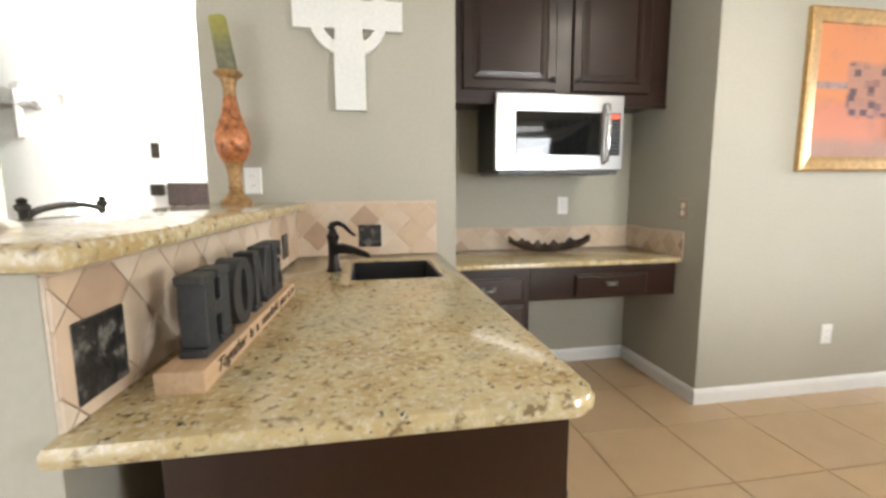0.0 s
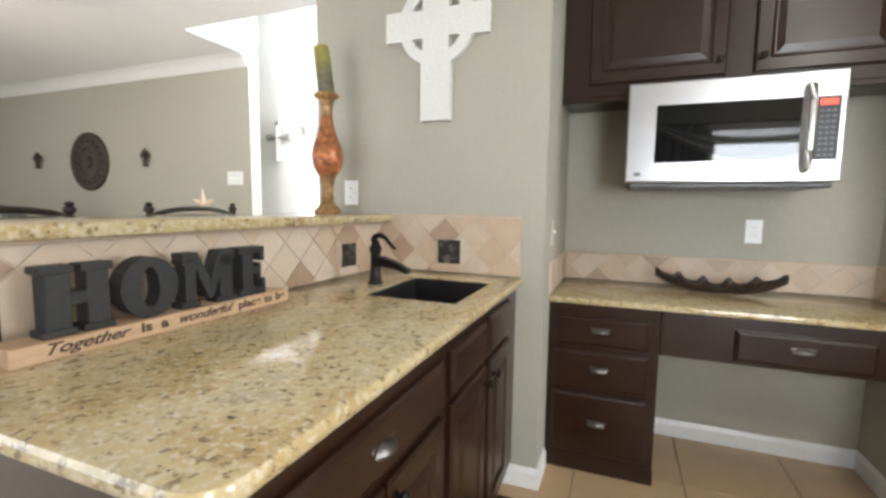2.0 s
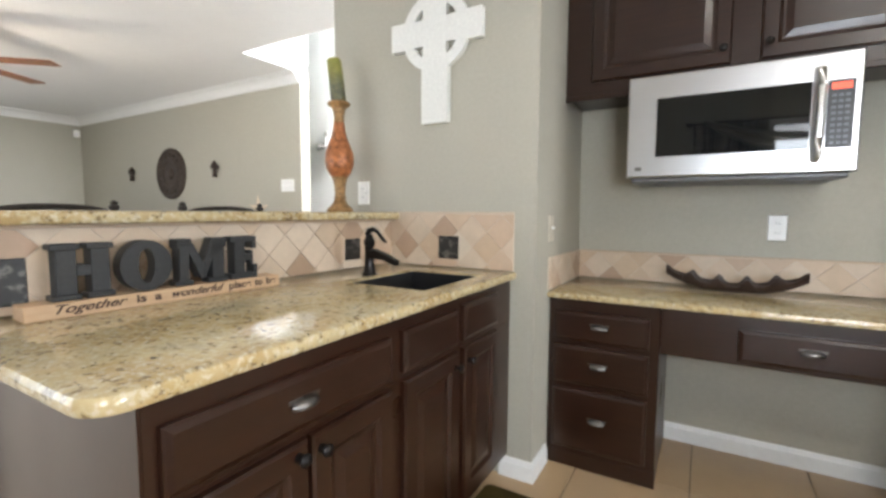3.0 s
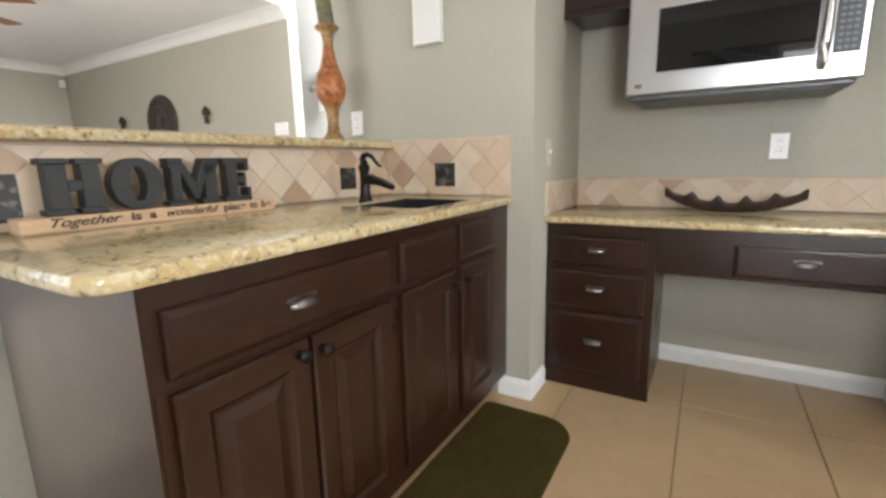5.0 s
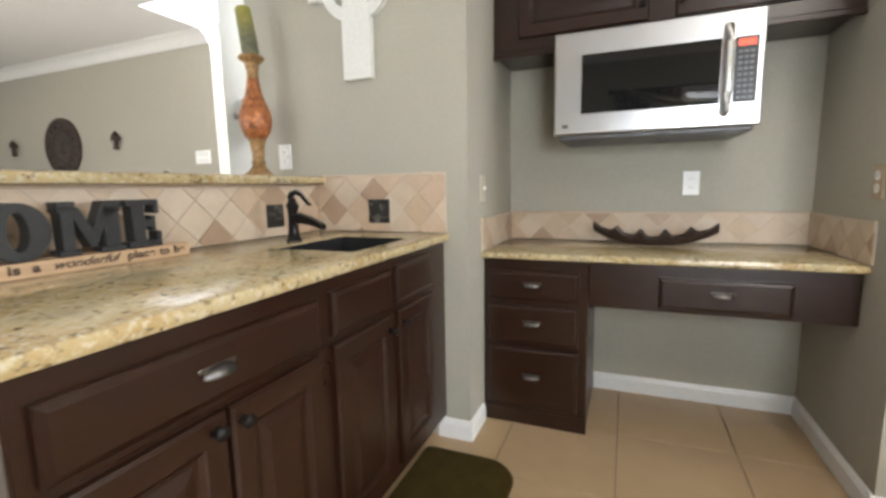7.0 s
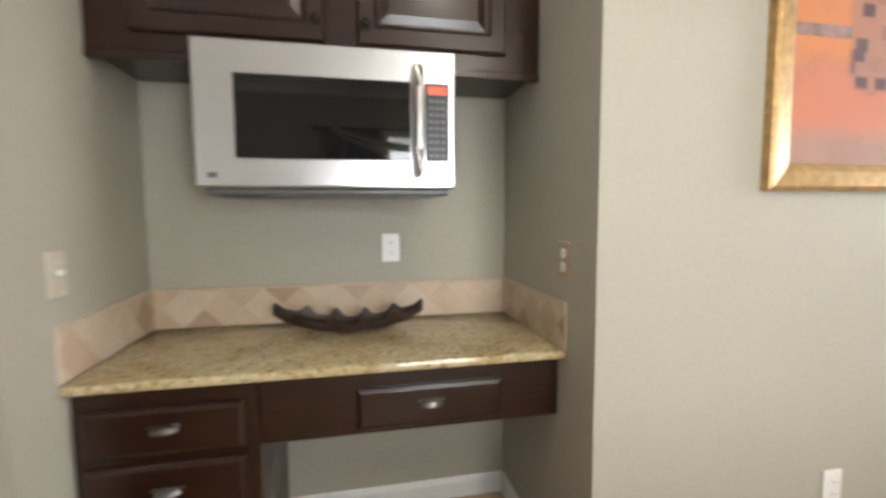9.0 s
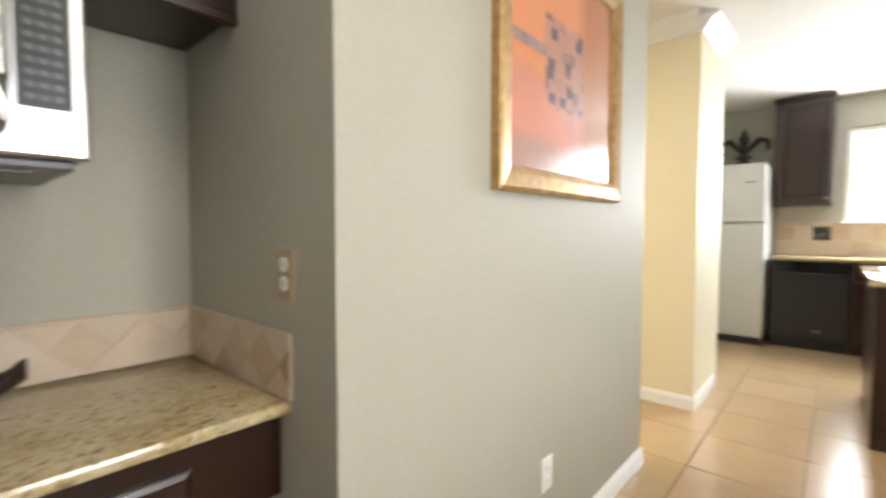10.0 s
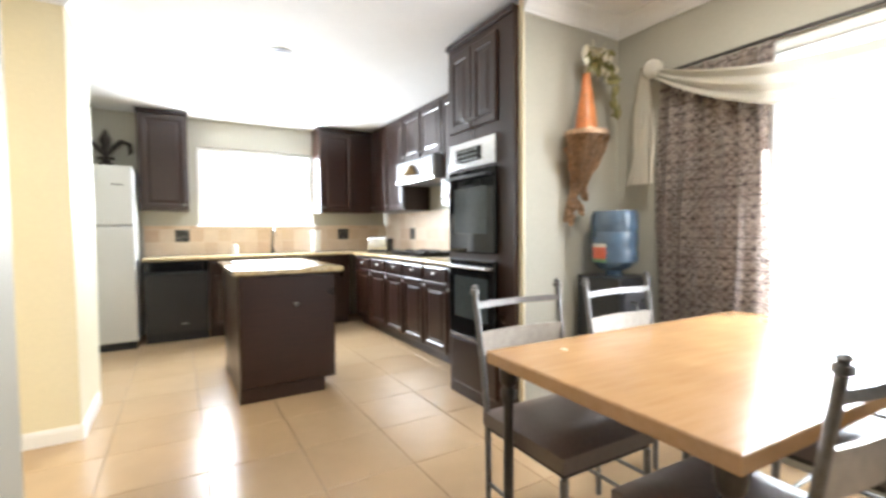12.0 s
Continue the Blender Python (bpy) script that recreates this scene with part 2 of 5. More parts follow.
def rings_panel(w, h, t, rings):
    """A slab w by h by t, its front (towards -y) stepped by rings of (inset, depth)."""
    bm = bmesh.new()
    loops = []
    for ins, d in rings:
        loops.append([bm.verts.new(p) for p in ((ins, d, ins), (w - ins, d, ins), (w - ins, d, h - ins), (ins, d, h - ins))])
    for a, b in zip(loops, loops[1:]):
        for k in range(4):
            bm.faces.new((a[k], a[(k + 1) % 4], b[(k + 1) % 4], b[k]))
    bm.faces.new(loops[-1])
    back = [bm.verts.new(p) for p in ((0, t, 0), (w, t, 0), (w, t, h), (0, t, h))]
    for k in range(4):
        bm.faces.new((back[k], back[(k + 1) % 4], loops[0][(k + 1) % 4], loops[0][k]))
    bm.faces.new(back)
    return bm


DOOR = ((0, 0.006), (0.006, 0), (0.052, 0), (0.056, 0.004), (0.064, 0.009), (0.072, 0.009), (0.098, 0.002), (0.104, 0.002))
DRAWER = ((0, 0.008), (0.004, 0.004), (0.014, 0), (0.02, 0))


def cup_pull():
    bm = bmesh.new()
    bmesh.ops.create_uvsphere(bm, u_segments=18, v_segments=12, radius=1)
    bmesh.ops.delete(bm, geom=[v for v in bm.verts if v.co.y > 0.05 or v.co.z < -0.35], context="VERTS")
    bmesh.ops.scale(bm, vec=(0.037, 0.023, 0.017), verts=bm.verts)
    bmesh.ops.solidify(bm, geom=bm.faces[:], thickness=0.002)
    box(-0.041, -0.002, 0.008, 0.041, 0.0005, 0.018, 0.0008, bm=bm)
    return bm


def knob():
    return lathe([(0.011, 0), (0.011, 0.003), (0.005, 0.006), (0.005, 0.012), (0.013, 0.016), (0.015, 0.022), (0.011, 0.027), (0.003, 0.029)], 16,
                 m=Matrix.Rotation(radians(90), 4, "X"))


def add_door(parent, x, z, w, h, y=0.0, knob_at=None, plain_front=False, mat=None, pull=None, name="door", knob_mat=None):
    d = part(name, rings_panel(w, h, 0.02, DRAWER if plain_front else DOOR), mat or ESPRESSO, parent, m=pose(x, y - 0.02, z))
    if knob_at:
        part("knob", knob(), knob_mat or BRONZE, d, "dark bronze knob", m=pose(knob_at[0], 0, knob_at[1]), smooth=True)
    if pull:
        part("pull", cup_pull(), CHROME, d, "pewter cup pull", m=pose(pull[0], 0.001, pull[1]), smooth=True)
    return d


def cabinet(name, label, m, w, depth, z0, z1, kick=0.0, group="", category="cabinet"):
    """A carcass with its face on y = 0, looking to -y."""
    c = thing(name, label, category, m, group)
    part("body", box(0, 0, z0 + kick, w, depth, z1, 0.002), ESPRESSO, c)
    if kick:
        part("toe_kick", box(0.002, 0.07, z0, w - 0.002, 0.09, z0 + kick), ESPRESSO, c)
    return c


def wall(name, x0, y0, z0, x1, y1, z1, mat=None, label="olive-beige painted plaster wall"):
    return solid(name, box(x0, y0, z0, x1, y1, z1), mat or WALL, label, "wall", kind="structure")


# ---- structure ----
H = 2.55
YW = 3.65          # wall with the cross and the picture
NX0, NX1, NY = 1.845, 3.222, 4.39   # desk niche
# floors: bedding with tiles laid on it further down
floor = solid("floor", box(-5.9, -0.2, -0.12, 9.2, 8.2, -0.006), FLOORGROUT, "tan ceramic floor with dark joints", "floor", kind="structure")

wall("wall_cross", 0.74, YW, 0, NX0, YW + 0.12, H)
wall("wall_niche_left", NX0 - 0.12, YW + 0.12, 0, NX0, NY, H)
wall("wall_niche_back", NX0 - 0.12, NY, 0, NX1 + 0.12, NY + 0.1, H)
wall("wall_niche_right", NX1, YW + 0.12, 0, NX1 + 0.12, NY, H)
wall("wall_picture", NX1, YW, 0, 5.04, YW + 0.12, H)
wall("wall_hall_west", NX1 + 0.12, NY, 0, NX1 + 0.22, 6.0, H, CREAM, "cream hall wall")
wall("wall_pillar", 5.97, 3.61, 0, 6.12, 6.0, H, CREAM, "cream wall end beside the passage")
wall("wall_pillar_return", 6.12, 3.61, 0, 6.6, 3.73, H, CREAM, "cream wall return")
wall("wall_fridge_side", 6.6, 3.61, 0, 6.72, 4.2, H, CREAM, "plain cream wall")
wall("wall_fridge_back", 6.72, 4.1, 0, 9.05, 4.2, H)
wall("wall_hall_north", 3.2, 6.0, 0, 6.12, 6.1, H, CREAM, "cream hall wall")
# kitchen window wall
wall("wall_window_low", 8.93, 0.45, 0, 9.05, 4.1, 1.27)
wall("wall_window_high", 8.93, 0.45, 2.22, 9.05, 4.1, H)
wall("wall_window_a", 8.93, 0.45, 1.27, 9.05, 1.50, 2.22)
wall("wall_window_b", 8.93, 2.88, 1.27, 9.05, 4.1, 2.22)
# south wall with the patio window
SY = 0.52           # dining side
KY = 0.40           # kitchen side
# unseen pale sheet, added as a bright floor for the end panel to reflect
solid("living_floor", box(-5.84, SY + 0.001, -0.0055, 1.065, 5.08, 0.0), plain("pale_floor_sheet", (0.46, 0.40, 0.33), 0.9, grain=200, depth=0.12, bumps=0.5), "unseen pale living room floor, added to brighten reflections", "floor", kind="structure")
# gap from x -2.15 to 0.55 is the assumed, unseen door opening
wall("wall_south_a", -5.85, SY - 0.12, 0, -2.15, SY, H)
wall("wall_south_c", 0.55, SY - 0.12, 0, 2.95, SY, H)
wall("wall_south_living_top", -2.15, SY - 0.12, 2.12, 0.55, SY, H)
wall("wall_south_b", 3.90, SY - 0.12, 0, 4.80, SY, H)
wall("wall_south_kitchen", 4.80, KY - 0.12, 0, 9.05, KY, H)
wall("wall_south_top", 2.95, SY - 0.12, 2.12, 3.90, SY, H)
wall("wall_south_sill", 2.95, SY - 0.12, 0, 3.90, SY, 0.12)
wall("wall_stub", 4.76, SY, 0, 4.798, 1.335, H)
# thin cream strip: the yellow light on this end face, as colour
wall("wall_stub_end", 4.761, 1.335, 0, 4.798, 1.347, H, CREAM, "cream end of a short wall, the light on it put into its colour")
# living room and entry
wall("wall_living", -5.85, 5.09, 0, -1.10, 5.21, H, label="olive-beige living room wall")
LR = "olive-beige living room wall"
# unseen opening between these pieces, added to let the fill light in
wall("wall_living_end_a", -5.97, SY, 0, -5.85, 0.7, H, label=LR)
wall("wall_living_end_b", -5.97, 3.1, 0, -5.85, 5.21, H, label=LR)
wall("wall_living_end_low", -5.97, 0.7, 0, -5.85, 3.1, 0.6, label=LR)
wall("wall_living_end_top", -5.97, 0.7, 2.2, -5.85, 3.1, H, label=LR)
wall("wall_entry_side", -2.5, 5.21, 0, -2.4, 8.0, 3.4, WHITEWALL, "white entry wall")
wall("wall_entry_a", -2.4, 5.50, 0, -0.89, 5.62, 3.4, WHITEWALL, "white entry wall")
wall("wall_entry_b", -0.25, 5.50, 0, 1.95, 5.62, 3.4, WHITEWALL, "white entry wall")
wall("wall_entry_top", -0.89, 5.50, 1.965, -0.25, 5.62, 3.4, WHITEWALL, "white entry wall above an opening")
wall("wall_entry_far_a", -2.4, 8.0, 0, -2.24, 8.1, 3.4, WHITEWALL, "white hall wall")
wall("wall_entry_far_b", -1.70, 8.0, 0, 2.05, 8.1, 3.4, WHITEWALL, "white hall wall")
wall("wall_entry_far_top", -2.24, 8.0, 2.08, -1.70, 8.1, 3.4, WHITEWALL, "white hall wall above the door")
wall("wall_entry_east", 1.95, NY + 0.1, 0, 2.05, 8.0, 3.4, WHITEWALL, "white entry wall")
wall("wall_entry_lift_a", -2.5, 4.345, H + 0.1, 2.05, 4.465, 3.4, WHITEWALL, "white face where the ceiling rises")
wall("wall_entry_lift_b", -2.5, 5.09, H + 0.1, -1.10, 5.21, 3.4, WHITEWALL, "white face where the ceiling rises")
wall("wall_entry_lift_c", -1.22, 4.465, H + 0.1, -1.12, 5.09, 3.4, WHITEWALL, "white face where the ceiling rises")
wall("wall_hall_gap", 2.05, 4.5, 0, 3.2, 4.6, H, WHITEWALL, "white hall wall")

ceiling = solid("ceiling", box(-5.97, KY - 0.12, H, 9.05, 4.465, H + 0.1), CEIL, "white painted ceiling", "ceiling", kind="structure")
solid("ceiling", box(-5.97, 4.465, H, -1.12, 5.21, H + 0.1), CEIL, "white painted living room ceiling", "ceiling", kind="structure")
solid("ceiling", box(2.05, 4.465, H, 6.12, 6.1, H + 0.1), CEIL, "white painted hall ceiling", "ceiling", kind="structure")
solid("ceiling", box(-2.5, 4.345, 3.4, 2.1, 8.1, 3.5), CEIL, "white raised entry ceiling", "ceiling", kind="structure")

ESW = "white painted baseboard"


def baseboard(x0, y0, x1, y1, inward):
    """A board along a wall from one point to the other; inward is the side that the room lies on."""
    a, b, n = Vector((x0, y0)), Vector((x1, y1)), Vector(inward)
    d = (b - a).normalized()
    ln = (b - a).length
    bm = bmesh.new()
    prof = [(0, 0), (0.014, 0), (0.014, 0.066), (0.010, 0.076), (0.006, 0.086), (0, 0.088)]
    sec = []
    for s in (0, ln):
        sec.append([bm.verts.new((*(a + d * s + n * (p + 0.0005)), z)) for p, z in prof])
    k = len(prof)
    for i in range(k):
        bm.faces.new((sec[0][i], sec[0][(i + 1) % k], sec[1][(i + 1) % k], sec[1][i]))
    bm.faces.new(sec[0])
    bm.faces.new(sec[1])
    return solid("baseboard", bm, TRIM, ESW, "baseboard", kind="structure")


def crown(x0, y0, x1, y1, inward, z=H, mat=None):
    a, b, n = Vector((x0, y0)), Vector((x1, y1)), Vector(inward)
    d = (b - a).normalized()
    ln = (b - a).length
    bm = bmesh.new()
    prof = [(0, 0), (0.095, 0), (0.095, -0.012), (0.08, -0.02), (0.055, -0.035), (0.035, -0.06), (0.022, -0.085), (0.012, -0.095), (0.012, -0.108), (0, -0.108)]
    sec = []
    for s in (0, ln):
        sec.append([bm.verts.new((*(a + d * s + n * (p + 0.0005)), z + dz - 0.0005)) for p, dz in prof])
    k = len(prof)
    for i in range(k):
        bm.faces.new((sec[0][i], sec[0][(i + 1) % k], sec[1][(i + 1) % k], sec[1][i]))
    bm.faces.new(sec[0])
    bm.faces.new(sec[1])
    return solid("crown_moulding", bm, TRIM, "white crown moulding under the ceiling", "moulding", kind="structure")


baseboard(1.70, YW, NX0 + 0.014, YW, (0, -1))
baseboard(NX0, YW, NX0, 3.84, (1, 0))
baseboard(2.312, NY, NX1, NY, (0, -1))
baseboard(NX1, NY, NX1, YW, (-1, 0))
baseboard(NX1 - 0.014, YW, 5.054, YW, (0, -1))
baseboard(5.04, YW, 5.04, YW + 0.12, (1, 0))
baseboard(5.97, 3.596, 5.97, 6.0, (-1, 0))
baseboard(5.97, 3.61, 6.6, 3.61, (0, -1))
baseboard(4.76, 1.347, 4.76, SY, (-1, 0))
baseboard(4.746, 1.347, 4.798, 1.347, (0, 1))
baseboard(3.9, SY, 4.76, SY, (0, 1))
crown(-5.85, 5.09, -1.10, 5.09, (0, -1))
crown(-5.85, SY, -5.85, 5.09, (1, 0))
crown(4.76, 1.347, 4.76, SY, (-1, 0))
crown(1.5, SY, 4.76, SY, (0, 1))
crown(6.72, 4.1, 8.93, 4.1, (0, -1))
crown(5.97, 3.61, 6.6, 3.61, (0, -1))
crown(5.97, 6.0, 5.97, 3.61, (-1, 0))

# ---- the bar counter ----
BX = 1.10          # face of the bar wall
CT = 0.915
PY = 2.13          # near end of the bar
BARM = pose(1.025, PY, 0, 0, 0, 90 - math.degrees(math.atan2(0.083, YW - PY)))   # along the bar wall's face, which stands slightly askew
BARL = math.hypot(0.083, YW - PY)
solid("wall_bar", box(0.0, 0.0085, 0, BARL, 0.15, 1.128), WALL, "low olive-beige wall carrying the bar top", "wall", kind="structure", m=BARM)


def slab(x0, y0, x1, y1, z0, z1, hole=None, clip=0.0, r=0.012):
    """A stone slab with eased edges, its corners clipped, and an opening cut through it."""
    bm = bmesh.new()
    arc = [(x1 - clip * (1 - math.sin(k * math.pi / 12)), y0 + clip * (1 - math.cos(k * math.pi / 12))) for k in range(7)] if clip else [(x1, y0)]
    out = [(x0, y0)] + arc + [(x1, y1), (x0, y1)]
    e = len(arc)
    prof = [(r, z0), (r * 0.3, z0 + r * 0.3), (0, z0 + r), (0, z1 - r), (r * 0.3, z1 - r * 0.3), (r, z1)]
    cx, cy = (x0 + x1) / 2, (y0 + y1) / 2
    loops = []
    for ins, z in prof:
        loops.append([bm.verts.new((x + (ins if x < cx else -ins), y + (ins if y < cy else -ins), z)) for x, y in out])
    n = len(out)
    for a, b in zip(loops, loops[1:]):
        for k in range(n):
            bm.faces.new((a[k], a[(k + 1) % n], b[(k + 1) % n], b[k]))
    if not hole:
        bm.faces.new(loops[0])
        bm.faces.new(loops[-1])
    else:
        hx0, hy0, hx1, hy1 = hole
        hl = [[bm.verts.new((x, y, z)) for x, y in ((hx0, hy0), (hx1, hy0), (hx1, hy1), (hx0, hy1))] for z in (z0, z1)]
        for k in range(4):
            bm.faces.new((hl[0][k], hl[0][(k + 1) % 4], hl[1][(k + 1) % 4], hl[1][k]))
        for o, h in ((loops[0], hl[0]), (loops[-1], hl[1])):
            for f in ((*o[:e + 1], h[1], h[0]), (o[e], o[e + 1], h[2], h[1]), (o[e + 1], o[e + 2], h[3], h[2]), (o[e + 2], o[0], h[0], h[3])):
                bm.faces.new(f)
    return bm


SINK = (1.355, 3.05, 1.68, 3.46)
solid("bar_worktop", slab(1.010, 2.10, 1.762, YW - 0.001, CT - 0.035, CT, SINK, 0.055), GRANITE, "speckled yellow-beige granite worktop with a cut-out sink", "worktop", smooth=True)
solid("raised_counter", slab(-0.045, -0.048, BARL - 0.003, 0.36, 1.13, 1.166), GRANITE, "raised speckled granite counter along the bar wall", "counter", m=BARM, smooth=True)

bar = cabinet("bar_cabinet", "dark espresso bar base cabinet with drawers and doors", pose(1.735, 2.178, 0, 0, 0, 90), 1.471, 0.60, 0, 0.70, 0.10)
part("face_frame", box(0, 0, 0.7002, 1.471, 0.02, CT - 0.0365), ESPRESSO, bar)
part("end_panel", box(-0.006, 0.0, 0.0, -0.0005, 0.62, CT - 0.0365), ESPRESSO, bar)
add_door(bar, 0.022, 0.718, 0.584, 0.118, plain_front=True, pull=(0.277, 0.055), name="drawer")
add_door(bar, 0.022, 0.145, 0.288, 0.548, knob_at=(0.258, 0.52))
add_door(bar, 0.321, 0.145, 0.283, 0.548, knob_at=(0.022, 0.512))
add_door(bar, 0.660, 0.722, 0.314, 0.120, plain_front=True, name="drawer")
add_door(bar, 0.660, 0.145, 0.314, 0.553, knob_at=(0.29, 0.505))
add_door(bar, 1.016, 0.725, 0.292, 0.125, plain_front=True, name="drawer")
add_door(bar, 1.016, 0.145, 0.292, 0.555, knob_at=(0.03, 0.505))

# ---- the desk niche ----
DT = 0.815
solid("desk_worktop", slab(NX0 + 0.002, 3.82, NX1 - 0.002, NY - 0.002, DT - 0.032, DT), GRANITE, "speckled granite desk top in a wall niche", "worktop", smooth=True)
dk = cabinet("drawer_cabinet", "dark espresso cabinet with three drawers under a desk top", pose(NX0 + 0.002, 3.865, 0), 0.462, 0.52, 0, DT - 0.033, 0.0)
for z, h in ((0.595, 0.132), (0.398, 0.172), (0.092, 0.280)):
    add_door(dk, 0.025, z, 0.40, h, plain_front=True, pull=(0.20, h * 0.52), name="drawer")
part("plinth", box(-0.001, -0.006, 0.001, 0.465, 0.0, 0.072, 0.002), ESPRESSO, dk)
ap = thing("desk_apron", "dark espresso apron with one shallow drawer", "cabinet", pose(2.311, 3.865, 0))
part("body", box(0, 0, 0.588, 0.908, 0.5, DT - 0.033, 0.002), ESPRESSO, ap)
add_door(ap, 0.268, 0.605, 0.446, 0.125, plain_front=True, pull=(0.221, 0.064), name="drawer")

up = cabinet("wall_cabinet", "dark espresso two-door wall cabinet above a microwave", pose(NX0 + 0.002, 4.045, 0), NX1 - NX0 - 0.004, 0.34, 1.715, 2.47)
part("light_rail", box(-0.001, -0.004, 1.69, NX1 - NX0 - 0.003, 0.018, 1.715, 0.003), ESPRESSO, up)
add_door(up, 0.118, 1.768, 0.543, 0.67, knob_at=(0.517, 0.06))
add_door(up, 0.760, 1.768, 0.488, 0.67, knob_at=(0.026, 0.06))

mw = thing("microwave", "stainless steel over-the-range microwave with a dark door", "microwave", pose(2.138, 3.975, 1.32))
part("case", box(0.004, 0.03, 0, 0.766, 0.42, 0.388, 0.004), BLACK, mw)
part("underside_vent", box(0.02, 0.012, -0.022, 0.75, 0.40, -0.0005, 0.006), plain("grey_enamel", (0.10, 0.10, 0.105), 0.4), mw)
for vx in (0.06, 0.56):
    part("filter", box(vx, 0.03, -0.026, vx + 0.13, 0.10, -0.0225), BLACK, mw)
d = part("door", rings_panel(0.77, 0.425, 0.03, ((0, 0.006), (0.006, 0), (0.012, 0))), MWSTEEL, mw, m=pose(0, 0, 0))
part("window", box(-0.255, -0.008, -0.12, 0.255, 0.002, 0.12, 0.001), BLACKGLASS, d, "black glass window", m=pose(0.37, -0.003, 0.205))
part("control_panel", box(0.672, -0.003, 0.085, 0.748, 0.001, 0.325, 0.001), BLACK, d)
part("display", box(0.682, -0.0042, 0.292, 0.738, -0.0031, 0.315), glow_mat("red_display", (0.9, 0.10, 0.05), 0.8), d, "red lit display")
KEYMAT = plain("grey_keys", (0.10, 0.105, 0.12), 0.4)
for r in range(9):
    for c in range(3):
        part("key", box(0.684 + c * 0.019, -0.0042, 0.098 + r * 0.021, 0.697 + c * 0.019, -0.0032, 0.108 + r * 0.021), KEYMAT, d)
hp = [(0.648, -0.005, 0.045), (0.648, -0.035, 0.055), (0.648, -0.048, 0.12), (0.648, -0.052, 0.21), (0.648, -0.048, 0.30), (0.648, -0.035, 0.36), (0.648, -0.005, 0.37)]
part("handle", tube(hp, 0.014, 12), STEEL, d, smooth=True)
part("badge", box(0.035, -0.001, 0.028, 0.062, 0.001, 0.044), CHROME, d)

# ---- tiles of the splash strips ----


def clip(poly, x0, z0, x1, z1):
    for ax, lim, sign in ((0, x0, 1), (0, x1, -1), (1, z0, 1), (1, z1, -1)):
        out = []
        for k, p in enumerate(poly):
            q = poly[(k + 1) % len(poly)]
            a, b = sign * (p[ax] - lim), sign * (q[ax] - lim)
            if a >= 0:
                out.append(p)
            if (a >= 0) != (b >= 0):
                t = a / (a - b)
                out.append((p[0] + t * (q[0] - p[0]), p[1] + t * (q[1] - p[1])))
        poly = out
        if len(poly) < 3:
            return []
    return poly


def shrink(poly, g):
    cx, cz = sum(p[0] for p in poly) / len(poly), sum(p[1] for p in poly) / len(poly)
    out = []
    for x, z in poly:
        d = math.hypot(x - cx, z - cz) or 1
        k = max(0.0, d - g) / d
        out.append((cx + (x - cx) * k, cz + (z - cz) * k))
    return out


def splash(name, m, w, h, start, half, squares=(), browns=(), label="tumbled travertine splash strip set on the diagonal"):
    """A strip of diamond tiles w wide and h high on a bed; squares name the spots that carry slate, browns the darker diamonds."""
    bed = solid(name, box(0, 0.003, 0, w, 0.0075, h), GROUT, label, "tile strip", kind="structure", m=m)
    part("edge_tile", box(0, -0.001, h + 0.0004, w, 0.0075, h + 0.010, 0.002), STONE, bed)
    ox, oz = start
    for i in range(int(-ox / half) - 2, int((w - ox) / half) + 3):
        for j in range(int(-oz / half) - 2, int((h - oz) / half) + 3):
            if (i + j) % 2:
                continue
            cx, cz = ox + i * half, oz + j * half
            if any(abs(cx - qx) < 0.05 and abs(cz - qz) < 0.05 for qx, qz, qh in squares):
                continue
            poly = clip([(cx - half + 0.0018, cz), (cx, cz - half + 0.0018), (cx + half - 0.0018, cz), (cx, cz + half - 0.0018)], 0.001, 0.001, w - 0.001, h - 0.001)
            if len(poly) < 3 or max(p[0] for p in poly) - min(p[0] for p in poly) < 0.012:
                continue
            brown = random.random() < 0.05 or any(abs(cx - bx) < 0.02 and abs(cz - bz) < 0.02 for bx, bz in browns)
            part("tile", prism(poly, 0.0045, 0.0006), STONE_DARK if brown else STONE, bed, m=pose(0, -0.0015 + random.uniform(-0.0007, 0.0007), 0))
    for qx, qz, qh in squares:
        part("slate_tile", box(qx - qh, -0.0055, qz - qh, qx + qh, 0.001, qz + qh, 0.002), ACCENT, bed, "dark slate square")
    return bed


# on the bar wall (looking to +x), on the cross wall, and round the desk top
splash("splash_bar", BARM @ pose(0, 0, CT + 0.0005), BARL - 0.008, 0.205, (1.03, 0.09), 0.0715, ((0.085, 0.079, 0.057), (1.243, 0.084, 0.047)), ((0.744, 0.1615), (0.9585, 0.0185), (0.1005, 0.1615), (1.2445, 0.1615), (0.315, 0.1615)))
splash("splash_cross", pose(BX + 0.004, YW - 0.0076, CT + 0.0005), 1.75 - BX - 0.004, 0.2425, (0.092, 0.094), 0.0715, ((0.329, 0.09, 0.052),), ((0.092, 0.094), (0.3065, 0.1655)))
splash("splash_desk", pose(NX0 + 0.009, NY - 0.0076, DT + 0.0005), NX1 - NX0 - 0.018, 0.1395, (0.1, 0.07), 0.0715)
splash("splash_desk_left", pose(NX0 + 0.0076, 3.83, DT + 0.0005, 0, 0, 90), NY - 3.83, 0.1395, (0.05, 0.07), 0.0715)
splash("splash_desk_right", pose(NX1 - 0.0076, NY, DT + 0.0005, 0, 0, -90), NY - 3.815, 0.1395, (0.03, 0.07), 0.0715)

# ---- things on and round the bar ----
sink = thing("bar_sink", "black undermount bar sink", "sink", pose(SINK[0], SINK[1], CT - 0.036))
